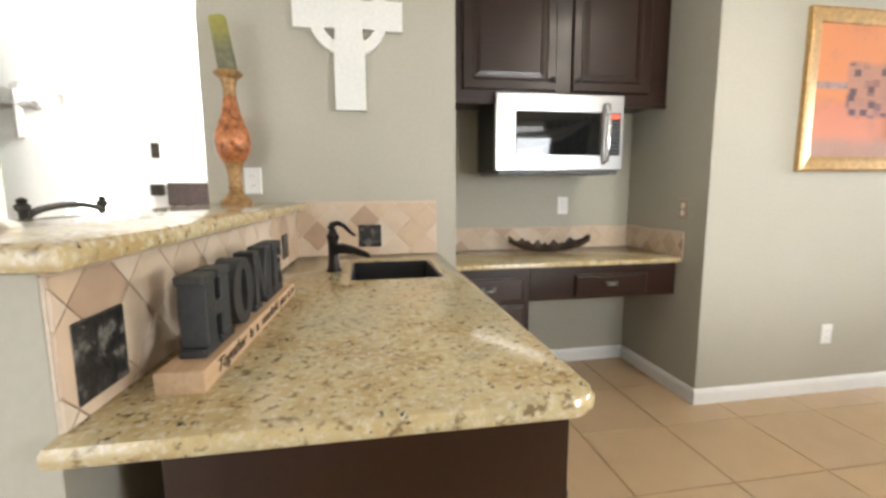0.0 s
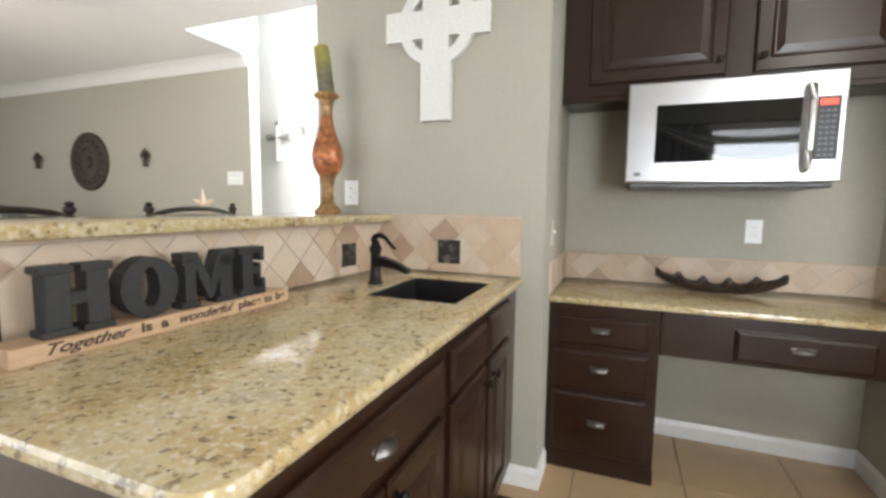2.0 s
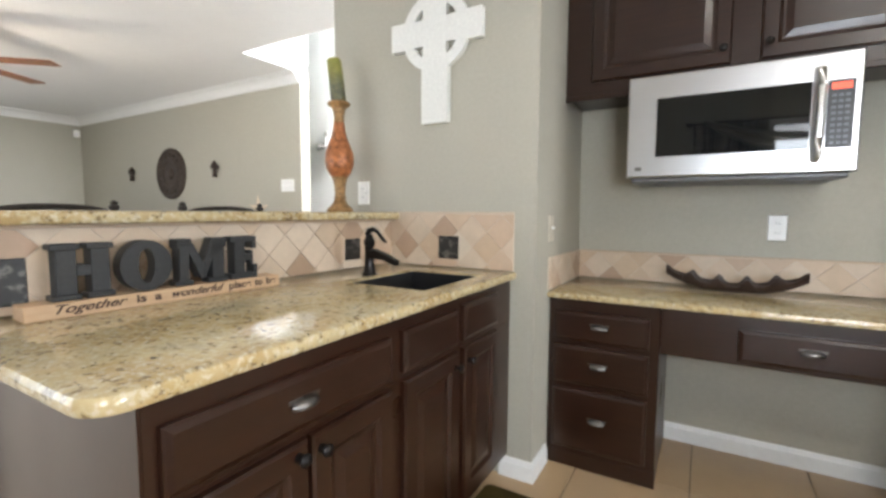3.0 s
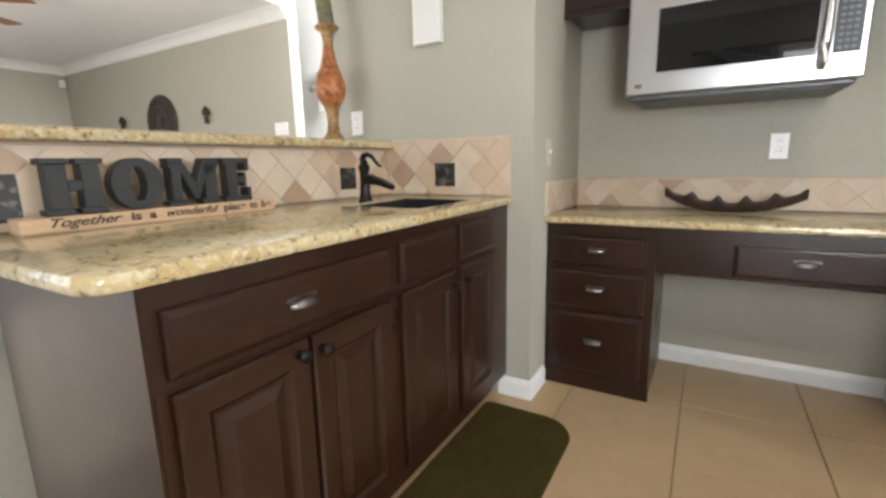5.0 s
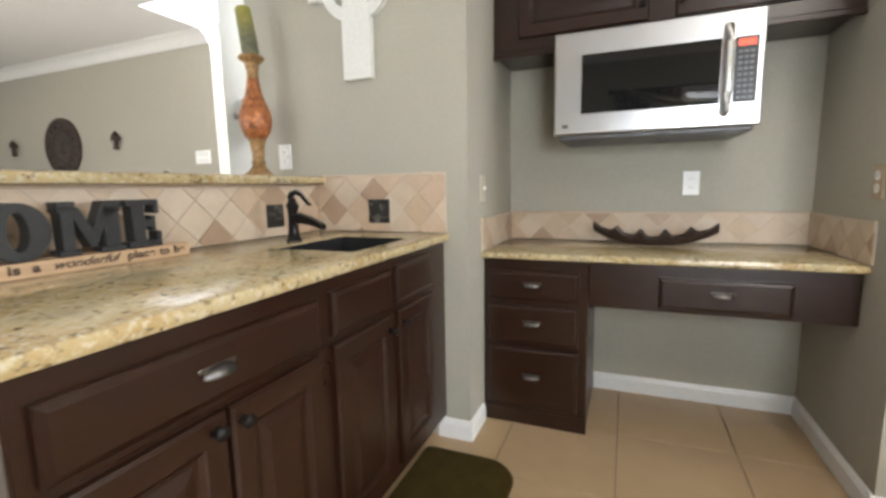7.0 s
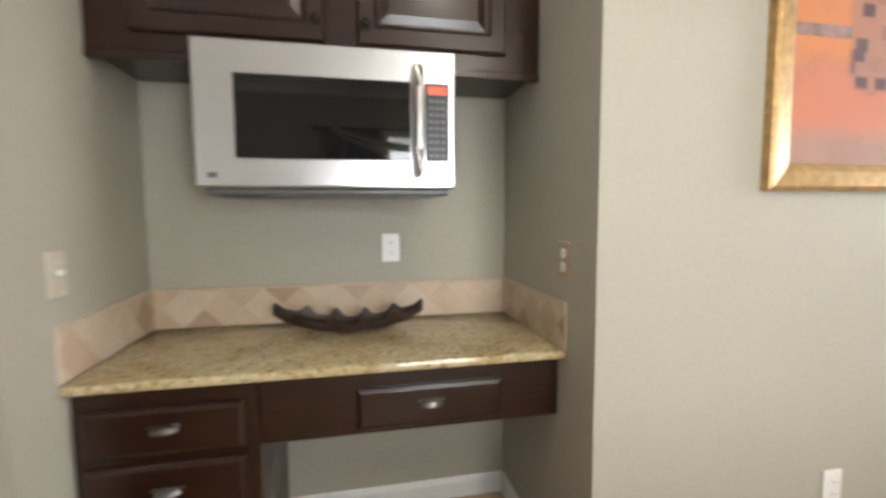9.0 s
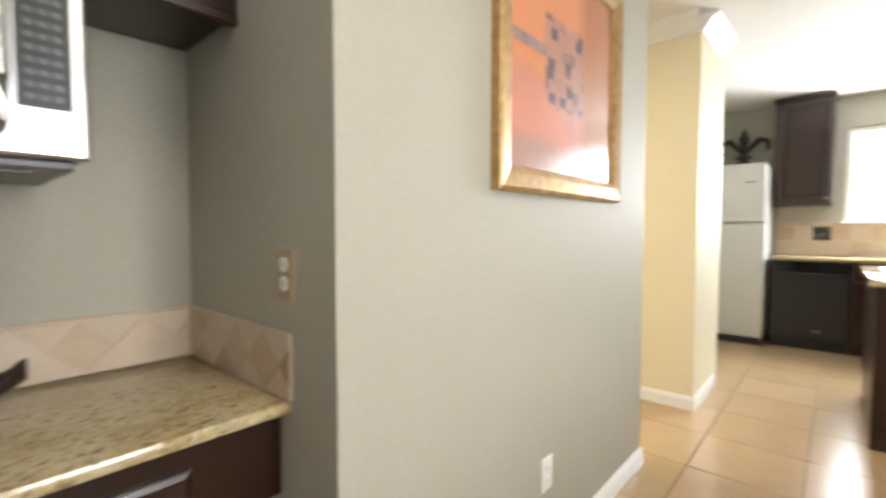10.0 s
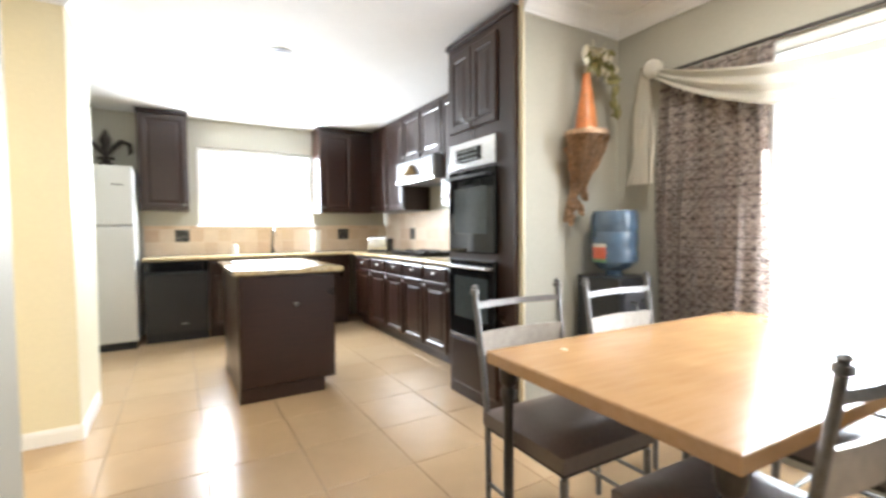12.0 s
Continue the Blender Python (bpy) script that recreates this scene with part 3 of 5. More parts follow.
sw, sd, dp = SINK[2] - SINK[0], SINK[3] - SINK[1], 0.16
bm = bmesh.new()
loops = []
for ins, z in ((0.0005, -dp - 0.01), (0.0005, 0.031), (0.008, 0.031), (0.012, -dp)):
    loops.append([bm.verts.new((x, y, z)) for x, y in ((ins, ins), (sw - ins, ins), (sw - ins, sd - ins), (ins, sd - ins))])
for la, lb in zip(loops, loops[1:]):
    for k in range(4):
        bm.faces.new((la[k], la[(k + 1) % 4], lb[(k + 1) % 4], lb[k]))
bm.faces.new(loops[0])
bm.faces.new(loops[-1])
part("basin", bm, plain("black_composite", (0.016, 0.016, 0.017), 0.38, grain=150, depth=0.3), sink)
part("drain", lathe([(0.045, 0), (0.045, 0.004), (0.03, 0.005), (0.028, 0.001)], 20), BRONZE, sink, m=pose(sw / 2, sd / 2, -dp + 0.0005))

fc = thing("bar_faucet", "dark bronze pump-style bar faucet", "faucet", pose(1.29, 3.25, CT))
part("body", lathe([(0.030, 0), (0.030, 0.006), (0.024, 0.012), (0.020, 0.04), (0.0185, 0.09), (0.019, 0.115), (0.023, 0.125), (0.023, 0.138), (0.016, 0.146), (0.014, 0.158), (0.008, 0.164)], 20), BRONZE, fc, smooth=True)
bm = bmesh.new()
sp = [(0.0, 0.085, 0.019, 0.020), (0.04, 0.086, 0.018, 0.019), (0.085, 0.076, 0.017, 0.014), (0.125, 0.060, 0.017, 0.011), (0.135, 0.056, 0.016, 0.010)]
secs = []
for x, z, hw, hh in sp:
    secs.append([bm.verts.new((x, y, z + dz)) for y, dz in ((-hw, hh * 0.7), (-hw, -hh), (0, -hh * 1.15), (hw, -hh), (hw, hh * 0.7), (0, hh))])
for a, b in zip(secs, secs[1:]):
    for k in range(6):
        bm.faces.new((a[k], a[(k + 1) % 6], b[(k + 1) % 6], b[k]))
bm.faces.new(secs[0])
bm.faces.new(secs[-1])
part("spout", bm, BRONZE, fc, smooth=True)
part("handle", tube([(-0.012, 0, 0.160), (0.0, 0, 0.176), (0.02, 0, 0.182), (0.042, 0, 0.172), (0.062, 0, 0.150), (0.078, 0, 0.136), (0.086, 0, 0.135)], 0.006, 10, radii=[0.010, 0.012, 0.010, 0.008, 0.007, 0.006, 0.004]), BRONZE, fc, smooth=True)

# a wooden word sign
PALEWOOD = wood_mat("pale_sign_wood", (0.50, 0.33, 0.19), (0.62, 0.43, 0.26), 0.55, (4, 40, 40))
CHARCOAL = plain("charcoal_paint", (0.025, 0.0255, 0.026), 0.55, grain=80, depth=0.25, bumps=0.2)
INK = plain("brown_ink", (0.05, 0.025, 0.015), 0.7)
sg = thing("word_sign", "pale wooden sign base with charcoal letters spelling HOME", "sign", pose(1.164, 2.222, CT, 0, 0, 86.9) @ Matrix.Diagonal((0.943, 1, 1, 1)))
part("base", box(0, 0, 0, 0.70, 0.075, 0.036, 0.002), PALEWOOD, sg)


def letter(polys, x, w, h=0.135, th=0.045):
    bm = bmesh.new()
    for poly in polys:
        join(bm, prism([(px * w, pz * h) for px, pz in poly], th, 0.002))
    return part("letter", bm, CHARCOAL, sg, "charcoal slab-serif letter", m=pose(x, 0.016, 0.0365))


def rect(a, b, c, d):
    return [(a, b), (c, b), (c, d), (a, d)]


letter([rect(0.10, 0.10, 0.40, 0.90), rect(0.60, 0.10, 0.90, 0.90), rect(0.395, 0.42, 0.605, 0.62), rect(0.03, 0, 0.46, 0.105), rect(0.54, 0, 0.97, 0.105), rect(0.03, 0.895, 0.46, 1), rect(0.54, 0.895, 0.97, 1)], 0.055, 0.145)
ring = bmesh.new()
N = 36
for k in range(N):
    a0, a1 = 2 * math.pi * k / N, 2 * math.pi * (k + 1) / N
    vs = []
    for y in (0, 0.045):
        for a in (a0, a1):
            for r1, r2 in ((0.068, 0.068), (0.021, 0.046)):
                vs.append(ring.verts.new((0.07 + r1 * math.cos(a), y, 0.068 + r2 * math.sin(a))))
    o0, i0, o1, i1, p0, j0, p1, j1 = vs
    for f in ((o0, o1, i1, i0), (p0, j0, j1, p1), (o0, p0, p1, o1), (i0, i1, j1, j0)):
        ring.faces.new(f)
bmesh.ops.remove_doubles(ring, verts=ring.verts, dist=0.0001)
part("letter", ring, CHARCOAL, sg, "charcoal round letter", m=pose(0.205, 0.016, 0.0365))
letter([rect(0.07, 0.10, 0.25, 0.90), rect(0.68, 0.10, 0.93, 0.90), rect(0, 0, 0.32, 0.105), rect(0.60, 0, 1.0, 0.105),
        [(0.03, 0.895), (0.33, 0.895), (0.52, 0.45), (0.52, 0.12), (0.46, 0.12), (0.20, 0.80), (0.03, 0.80)][::1], [(0.50, 0.12), (0.55, 0.12), (0.72, 0.62), (0.97, 0.80), (0.97, 1.0), (0.69, 1.0), (0.52, 0.50)], rect(0.03, 0.895, 0.30, 1)], 0.352, 0.165)
letter([rect(0.14, 0.10, 0.52, 0.90), rect(0, 0, 0.98, 0.13), rect(0, 0.87, 0.95, 1.0), rect(0.515, 0.42, 0.78, 0.58), rect(0.70, 0.34, 0.82, 0.66), rect(0.83, 0.125, 0.98, 0.32), rect(0.80, 0.70, 0.95, 0.875)], 0.527, 0.10)


def lettering(text, size, material, parent, m, shear=0.0, bold=0.0, spacing=1.0):
    cu = bpy.data.curves.new("lettering", "FONT")
    cu.body, cu.size, cu.shear, cu.offset, cu.extrude, cu.space_character = text, size, shear, bold, 0.0004, spacing
    tmp = bpy.data.objects.new("tmp_text", cu)
    scene.collection.objects.link(tmp)
    bpy.context.view_layer.update()
    me = bpy.data.meshes.new_from_object(tmp.evaluated_get(bpy.context.evaluated_depsgraph_get()))
    bpy.data.objects.remove(tmp)
    me.materials.clear()
    me.materials.append(material)
    ob = new("lettering", me)
    ob.parent = parent
    ob.matrix_basis = m
    return ob


UP = pose(0, 0, 0, 90, 0, 0)
for txt, x, w, sh, b in (("Together", 0.05, 0.165, 0.45, 0.0006), ("is", 0.236, 0.026, 0.0, 0.0009), ("a", 0.284, 0.018, 0.0, 0.0009), ("wonderful", 0.325, 0.165, 0.45, 0.0006),
                         ("place", 0.506, 0.080, 0.0, 0.0009), ("to", 0.600, 0.030, 0.0, 0.0009), ("be", 0.644, 0.038, 0.0, 0.0009)):
    ob = lettering(txt, 0.030, INK, sg, I4, sh, b)
    ob.matrix_basis = pose(x, -0.0006, 0.012) @ UP @ Matrix.Diagonal((w / max(0.01, max(v.co.x for v in ob.data.vertices)), 1, 1, 1))

# candle on its stand
COPPER = plain("aged_copper_paint", (0.47, 0.17, 0.06), 0.34, 0.25, grain=45, depth=0.55, bumps=0.4)
GILT = plain("aged_gilt", (0.36, 0.21, 0.085), 0.42, 0.35, grain=55, depth=0.4, bumps=0.35)
cs = thing("candle_stand", "copper and gilt turned candle stand on the bar top", "candle stand", pose(0.889, 3.515, 1.166))
part("foot", lathe([(0.062, 0), (0.064, 0.010), (0.055, 0.02), (0.045, 0.028), (0.032, 0.045), (0.026, 0.06)], 24), GILT, cs, smooth=True)
part("stem", lathe([(0.026, 0.06), (0.031, 0.068), (0.025, 0.08), (0.027, 0.12), (0.034, 0.155), (0.040, 0.17)], 24), GILT, cs, smooth=True)
part("bulb", lathe([(0.040, 0.17), (0.055, 0.19), (0.066, 0.22), (0.070, 0.25), (0.066, 0.285), (0.052, 0.325), (0.038, 0.36), (0.029, 0.40), (0.025, 0.43)], 28), COPPER, cs, "mottled copper bulb", smooth=True)
part("neck", lathe([(0.025, 0.43), (0.023, 0.455), (0.027, 0.475), (0.030, 0.49), (0.034, 0.50)], 24), GILT, cs, smooth=True)
part("cup", lathe([(0.034, 0.50), (0.052, 0.512), (0.055, 0.52), (0.050, 0.528), (0.030, 0.530)], 24), GILT, cs, smooth=True)
m, nt, nodes, links, b = node_mat("olive_candle_wax")
v = coords(nt, 1.0)
sep = nodes.new("ShaderNodeSeparateXYZ")
links.new(v, sep.inputs[0])
c = ramp(nt, sep.outputs[2], [(0.0, (0.05, 0.052, 0.048)), (0.075, (0.10, 0.10, 0.07)), (0.15, (0.27, 0.25, 0.055)), (0.21, (0.36, 0.33, 0.06))])
links.new(mix(nt, 0.35, c, ramp(nt, noise_tex(nt, v, 40), [(0.3, (0.1, 0.1, 0.05)), (0.7, (0.35, 0.32, 0.1))])), b.inputs["Base Color"])
b.inputs["Roughness"].default_value = 0.45
b.inputs["Subsurface Weight"].default_value = 0.1
cd = thing("candle", "tall olive-green pillar candle leaning on its stand", "candle", pose(0.889, 3.515, 1.696) @ pose(0, 0, 0.001, 0, -8, 0))
part("wax", lathe([(0.034, 0.0), (0.036, 0.004), (0.035, 0.10), (0.034, 0.196), (0.031, 0.203), (0.012, 0.200)], 24), m, cd, smooth=True)
part("wick", tube([(0, 0, 0.198), (0.001, 0, 0.206), (0.003, 0, 0.212)], 0.0012, 6), BLACK, cd)

# Celtic cross on the wall
CHALK = plain("chalk_white_plaster", (0.74, 0.74, 0.70), 0.75, grain=70, depth=0.06, bumps=0.35)
bm = prism([(-0.067, -0.402), (0.067, -0.402), (0.067, -0.125), (0.060, -0.095), (0.060, 0.095), (0.067, 0.125), (0.067, 0.285), (-0.067, 0.285), (-0.067, 0.125), (-0.060, 0.095), (-0.060, -0.095), (-0.067, -0.125)], 0.034)
join(bm, prism([(-0.234, -0.062), (-0.125, -0.062), (-0.095, -0.057), (0.095, -0.057), (0.125, -0.062), (0.234, -0.062), (0.234, 0.062), (0.125, 0.062), (0.095, 0.057), (-0.095, 0.057), (-0.125, 0.062), (-0.234, 0.062)], 0.032), pose(0, 0.001, 0))
N = 48
own = bmesh.new()
for k in range(N):
    a0, a1 = 2 * math.pi * k / N, 2 * math.pi * (k + 1) / N
    vs = [own.verts.new((r * math.cos(a), y, r * math.sin(a))) for y in (0.003, 0.033) for a in (a0, a1) for r in (0.172, 0.124)]
    o0, i0, o1, i1, p0, j0, p1, j1 = vs
    for f in ((o0, o1, i1, i0), (p0, j0, j1, p1), (o0, p0, p1, o1), (i0, i1, j1, j0)):
        own.faces.new(f)
bmesh.ops.remove_doubles(own, verts=own.verts, dist=0.0001)
join(bm, own)
solid("wall_cross_ornament", bm, CHALK, "chalk-white Celtic cross hung on the wall", "wall ornament", m=pose(1.367, YW - 0.035, 1.972))


def outlet(m, label="white double wall outlet", switch=False, mat=None):
    o = thing("wall_switch" if switch else "wall_outlet", label, "switch" if switch else "outlet", m)
    part("plate", rings_panel(0.072, 0.116, 0.005, ((0, 0.003), (0.003, 0), (0.006, 0))), mat or WHITE, o, m=pose(-0.036, -0.0052, -0.058))
    if switch:
        part("toggle", box(-0.005, -0.018, -0.004, 0.005, -0.005, 0.010, 0.001), WHITE, o)
    else:
        for z in (-0.021, 0.021):
            r = part("receptacle", lathe([(0.0165, 0), (0.0165, 0.002), (0.015, 0.003)], 16), WHITE, o, m=pose(0, -0.0052, z, 90, 0, 0))
            sl = bmesh.new()
            for x in (-0.006, 0.006):
                box(x - 0.001, -0.005, 0.0031, x + 0.001, 0.004, 0.0034, bm=sl)
            part("slots", sl, BLACK, r)
    return o


BRASSY = plain("tan_plate", (0.42, 0.31, 0.20), 0.4, depth=0.06)
outlet(pose(2.735, NY - 0.001, 1.102))
outlet(pose(NX1 - 0.001, 3.835, 1.095, 0, 0, -90), "tan outlet plate with white sockets in the niche", mat=BRASSY)
outlet(pose(NX0 + 0.001, 3.85, 1.095, 0, 0, 90), "cream toggle switch on the niche wall", True, plain("cream_plate", (0.55, 0.50, 0.40), 0.4))
outlet(pose(0.928, YW - 0.001, 1.262), "white wall outlet behind the candle stand")
outlet(pose(4.07, YW - 0.001, 0.357), "white wall outlet low on the wall")

# carved bowl on the desk top
CARVED = plain("carved_dark_wood", (0.040, 0.022, 0.016), 0.42, grain=40, depth=0.4, bumps=0.4)
bm = bmesh.new()
NU, NV, L = 48, 9, 0.53
outer, inner = [], []
for i in range(NU + 1):
    u = i / NU * 2 - 1
    half = 0.075 * math.sqrt(max(0.02, 1 - abs(u) ** 2.4)) + 0.004
    keel = 0.004 + 0.062 * abs(u) ** 2.6
    rim = 0.036 + 0.056 * abs(u) ** 1.8 + 0.034 * abs(math.sin(u * math.pi * 2.5)) ** 6 * (1 - u * u * 0.5)
    for rows, ins in ((outer, 0.0), (inner, 0.007)):
        row = []
        for j in range(NV):
            a = math.pi * j / (NV - 1)
            row.append(bm.verts.new((u * L / 2, -(half - ins) * math.cos(a), max(keel + ins, rim - (rim - keel - ins) * math.sin(a) ** 0.7))))
        rows.append(row)
for rows in (outer, inner):
    for a, b in zip(rows, rows[1:]):
        for j in range(NV - 1):
            bm.faces.new((a[j], a[j + 1], b[j + 1], b[j]))
for a, b, c, d in zip(outer, outer[1:], inner, inner[1:]):
    for j in (0, NV - 1):
        bm.faces.new((a[j], b[j], d[j], c[j]))
for k in (0, -1):
    for j in range(NV - 1):
        bm.faces.new((outer[k][j], outer[k][j + 1], inner[k][j + 1], inner[k][j]))
solid("carved_bowl", bm, CARVED, "long dark carved leaf-shaped wooden bowl on the desk top", "bowl", m=pose(2.565, 4.20, DT + 0.0005, 0, 0, -4), smooth=True)

# mat before the bar
bm = bmesh.new()
pts = []
for px, py, a0 in ((0.40 - 0.13, -0.5 + 0.13, -90), (0.40 - 0.13, 0.5 - 0.13, 0), (0.03, 0.5 - 0.03, 90), (0.03, -0.5 + 0.03, 180)):
    r = 0.13 if px > 0.1 else 0.03
    pts += [(px + r * math.cos(radians(a0 + s)), py + r * math.sin(radians(a0 + s))) for s in range(0, 91, 15)]
lo = [bm.verts.new((x, y, 0)) for x, y in pts]
hi = [bm.verts.new((x * 0.98 + 0.004, y * 0.985, 0.013)) for x, y in pts]
for k in range(len(pts)):
    bm.faces.new((lo[k], lo[(k + 1) % len(pts)], hi[(k + 1) % len(pts)], hi[k]))
bm.faces.new(lo)
bm.faces.new(hi)
solid("floor_mat", bm, plain("olive_brown_mat", (0.060, 0.042, 0.012), 0.95, grain=220, depth=0.35, bumps=0.6, spec=0.08), "dark olive-brown cushioned mat with rounded corners", "mat", m=pose(1.69, 3.035, 0.0008))

# framed picture
FRAME = plain("gilded_frame", (0.44, 0.27, 0.10), 0.38, 0.35, grain=35, depth=0.25, bumps=0.15)
m, nt, nodes, links, b = node_mat("abstract_painting")
v = coords(nt, 1.0)
sep = nodes.new("ShaderNodeSeparateXYZ")
links.new(v, sep.inputs[0])
wob = noise_tex(nt, v, 5.0, 4)


def stepped(axis, lim, soft=0.02):
    ma = nodes.new("ShaderNodeMath")
    ma.operation = "MULTIPLY_ADD"
    links.new(wob, ma.inputs[0])
    ma.inputs[1].default_value = 0.06
    links.new(sep.outputs[axis], ma.inputs[2])
    mr = nodes.new("ShaderNodeMapRange")
    mr.inputs[1].default_value, mr.inputs[2].default_value = lim + 0.03 - soft, lim + 0.03 + soft
    links.new(ma.outputs[0], mr.inputs[0])
    return mr.outputs[0]


c = mix(nt, stepped(2, 0.36), (0.55, 0.215, 0.14), (0.60, 0.235, 0.11))
c = mix(nt, stepped(0, 0.55, 0.05), c, (0.40, 0.16, 0.07))
low = nodes.new("ShaderNodeMath")
low.operation = "SUBTRACT"
low.inputs[0].default_value = 1
links.new(stepped(2, 0.17, 0.03), low.inputs[1])
c = mix(nt, low.outputs[0], c, (0.38, 0.22, 0.17))
c = mix(nt, ramp(nt, noise_tex(nt, v, 7, 6, 0.7), [(0.5, (0, 0, 0)), (0.75, (0.55,) * 3)]), c, (0.30, 0.17, 0.13))
# square field of blue-grey blocks
vor = nodes.new("ShaderNodeTexVoronoi")
vor.distance = "CHEBYCHEV"
vor.inputs["Scale"].default_value, vor.inputs["Randomness"].default_value = 17, 0.9
flat = nodes.new("ShaderNodeMapping")
flat.inputs["Scale"].default_value = (1, 0, 1.2)
links.new(v, flat.inputs[0])
links.new(flat.outputs[0], vor.inputs["Vector"])
blocks = ramp(nt, vor.outputs["Distance"], [(0.30, (0.9,) * 3), (0.46, (0.05,) * 3)])


def times(*facs):
    out = facs[0]
    for f in facs[1:]:
        ma = nodes.new("ShaderNodeMath")
        ma.operation = "MULTIPLY"
        links.new(out, ma.inputs[0])
        links.new(f, ma.inputs[1])
        out = ma.outputs[0]
    return out


def below(axis, lim, soft=0.012):
    ma = nodes.new("ShaderNodeMath")
    ma.operation = "SUBTRACT"
    ma.inputs[0].default_value = 1
    links.new(stepped(axis, lim, soft), ma.inputs[1])
    return ma.outputs[0]


ground = times(stepped(0, 0.285, 0.012), below(0, 0.56), stepped(2, 0.29, 0.012), below(2, 0.58))
softened = nodes.new("ShaderNodeMath")
softened.operation = "MULTIPLY"
softened.inputs[1].default_value = 0.55
links.new(ground, softened.inputs[0])
c = mix(nt, softened.outputs[0], c, (0.30, 0.20, 0.19))
field = times(blocks, stepped(0, 0.285, 0.012), below(0, 0.56), stepped(2, 0.29, 0.012), below(2, 0.58))
c = mix(nt, field, c, (0.10, 0.075, 0.085))
links.new(c, b.inputs["Base Color"])
b.inputs["Roughness"].default_value = 0.22
PW, PH = 0.90, 0.85
pic = thing("framed_picture", "abstract orange picture in a wide gilded frame", "picture", pose(3.735, YW - 0.0345, 1.303))
fr = bmesh.new()
prof = [(0, 0.034), (0, 0.006), (0.012, 0), (0.055, 0.008), (0.075, 0.016), (0.078, 0.022), (0.078, 0.030)]
loops = []
for ins, d in prof:
    loops.append([fr.verts.new(p) for p in ((ins, d, ins), (PW - ins, d, ins), (PW - ins, d, PH - ins), (ins, d, PH - ins))])
for a, bb in zip(loops, loops[1:]):
    for k in range(4):
        fr.faces.new((a[k], a[(k + 1) % 4], bb[(k + 1) % 4], bb[k]))
part("frame", fr, FRAME, pic)
cv = part("canvas", box(0.078, 0.024, 0.078, PW - 0.078, 0.030, PH - 0.078), m, pic)
st = bmesh.new()
box(0.085, 0.0228, 0.44, 0.285, 0.0238, 0.475, bm=st)
part("painted_band", st, plain("mauve_paint", (0.30, 0.19, 0.17), 0.5, depth=0.3), pic)

# ---- kitchen ----
KX = 8.30           # front edge of the window-side worktop
RY = 1.16           # front edge of the cooktop-side worktop
PALEGRANITE = GRANITE
solid("kitchen_worktop", slab(KX, RY, 8.928, 3.435, 0.88, 0.915), PALEGRANITE, "granite worktop under the kitchen window", "worktop", smooth=True)
solid("cooktop_worktop", slab(5.55, KY + 0.002, 8.928, RY - 0.001, 0.88, 0.915), PALEGRANITE, "granite worktop holding the cooktop", "worktop", smooth=True)

dw = thing("dishwasher", "black built-in dishwasher beside the fridge", "dishwasher", pose(KX + 0.03, 3.425, 0, 0, 0, -90))
part("body", box(0, 0.02, 0.10, 0.60, 0.56, 0.875), BLACK, dw)
part("door", box(0.003, -0.012, 0.12, 0.597, 0.02, 0.76, 0.004), BLACK, dw)
part("control_strip", box(0.003, -0.010, 0.765, 0.597, 0.02, 0.872, 0.004), BLACKGLASS, dw)
part("handle", tube([(0.06, -0.012, 0.74), (0.06, -0.035, 0.745), (0.54, -0.035, 0.745), (0.54, -0.012, 0.74)], 0.007, 8), BLACK, dw)
part("badge", box(0.33, -0.0135, 0.19, 0.40, -0.0121, 0.205), CHROME, dw)
part("toe_kick", box(0.003, 0.06, 0.0, 0.597, 0.08, 0.10), BLACK, dw)

sb = cabinet("sink_cabinet", "dark espresso sink base cabinet with two doors", pose(KX + 0.03, 2.82, 0, 0, 0, -90), 0.86, 0.55, 0, 0.879, 0.10)
add_door(sb, 0.02, 0.72, 0.82, 0.13, plain_front=True, name="drawer")
add_door(sb, 0.02, 0.12, 0.40, 0.58, knob_at=(0.37, 0.53), knob_mat=CHROME)
add_door(sb, 0.44, 0.12, 0.40, 0.58, knob_at=(0.03, 0.53), knob_mat=CHROME)
nb = cabinet("base_cabinet", "dark espresso base cabinet in the kitchen corner", pose(KX + 0.03, 1.955, 0, 0, 0, -90), 0.76, 0.55, 0, 0.879, 0.10)
add_door(nb, 0.02, 0.72, 0.60, 0.13, plain_front=True, pull=(0.30, 0.06), name="drawer")
add_door(nb, 0.02, 0.12, 0.60, 0.58, knob_at=(0.05, 0.53), knob_mat=CHROME)

bx = 5.55
for w in (0.42, 0.44, 0.44, 0.44, 0.46, 0.525):
    u = cabinet("base_cabinet", "dark espresso base cabinet with one drawer and one door", pose(bx + w, RY - 0.03, 0, 0, 0, 180), w - 0.002, 0.60, 0, 0.879, 0.10, group="base cabinets along the cooktop wall")
    add_door(u, 0.015, 0.735, w - 0.034, 0.125, plain_front=True, pull=((w - 0.034) / 2, 0.06), name="drawer")
    add_door(u, 0.015, 0.12, w - 0.034, 0.60, knob_at=(0.03, 0.56), knob_mat=CHROME)
    bx += w

# wall cabinets
wc = cabinet("wall_cabinet", "dark espresso wall cabinet between fridge and kitchen window", pose(8.60, 3.455, 0, 0, 0, -90), 0.475, 0.325, 1.43, 2.50)
add_door(wc, 0.015, 1.445, 0.445, 1.04, knob_at=(0.41, 0.05), knob_mat=CHROME)
part("cornice", box(-0.012, -0.03, 2.4995, 0.487, 0.32, 2.535, 0.006), ESPRESSO, wc)
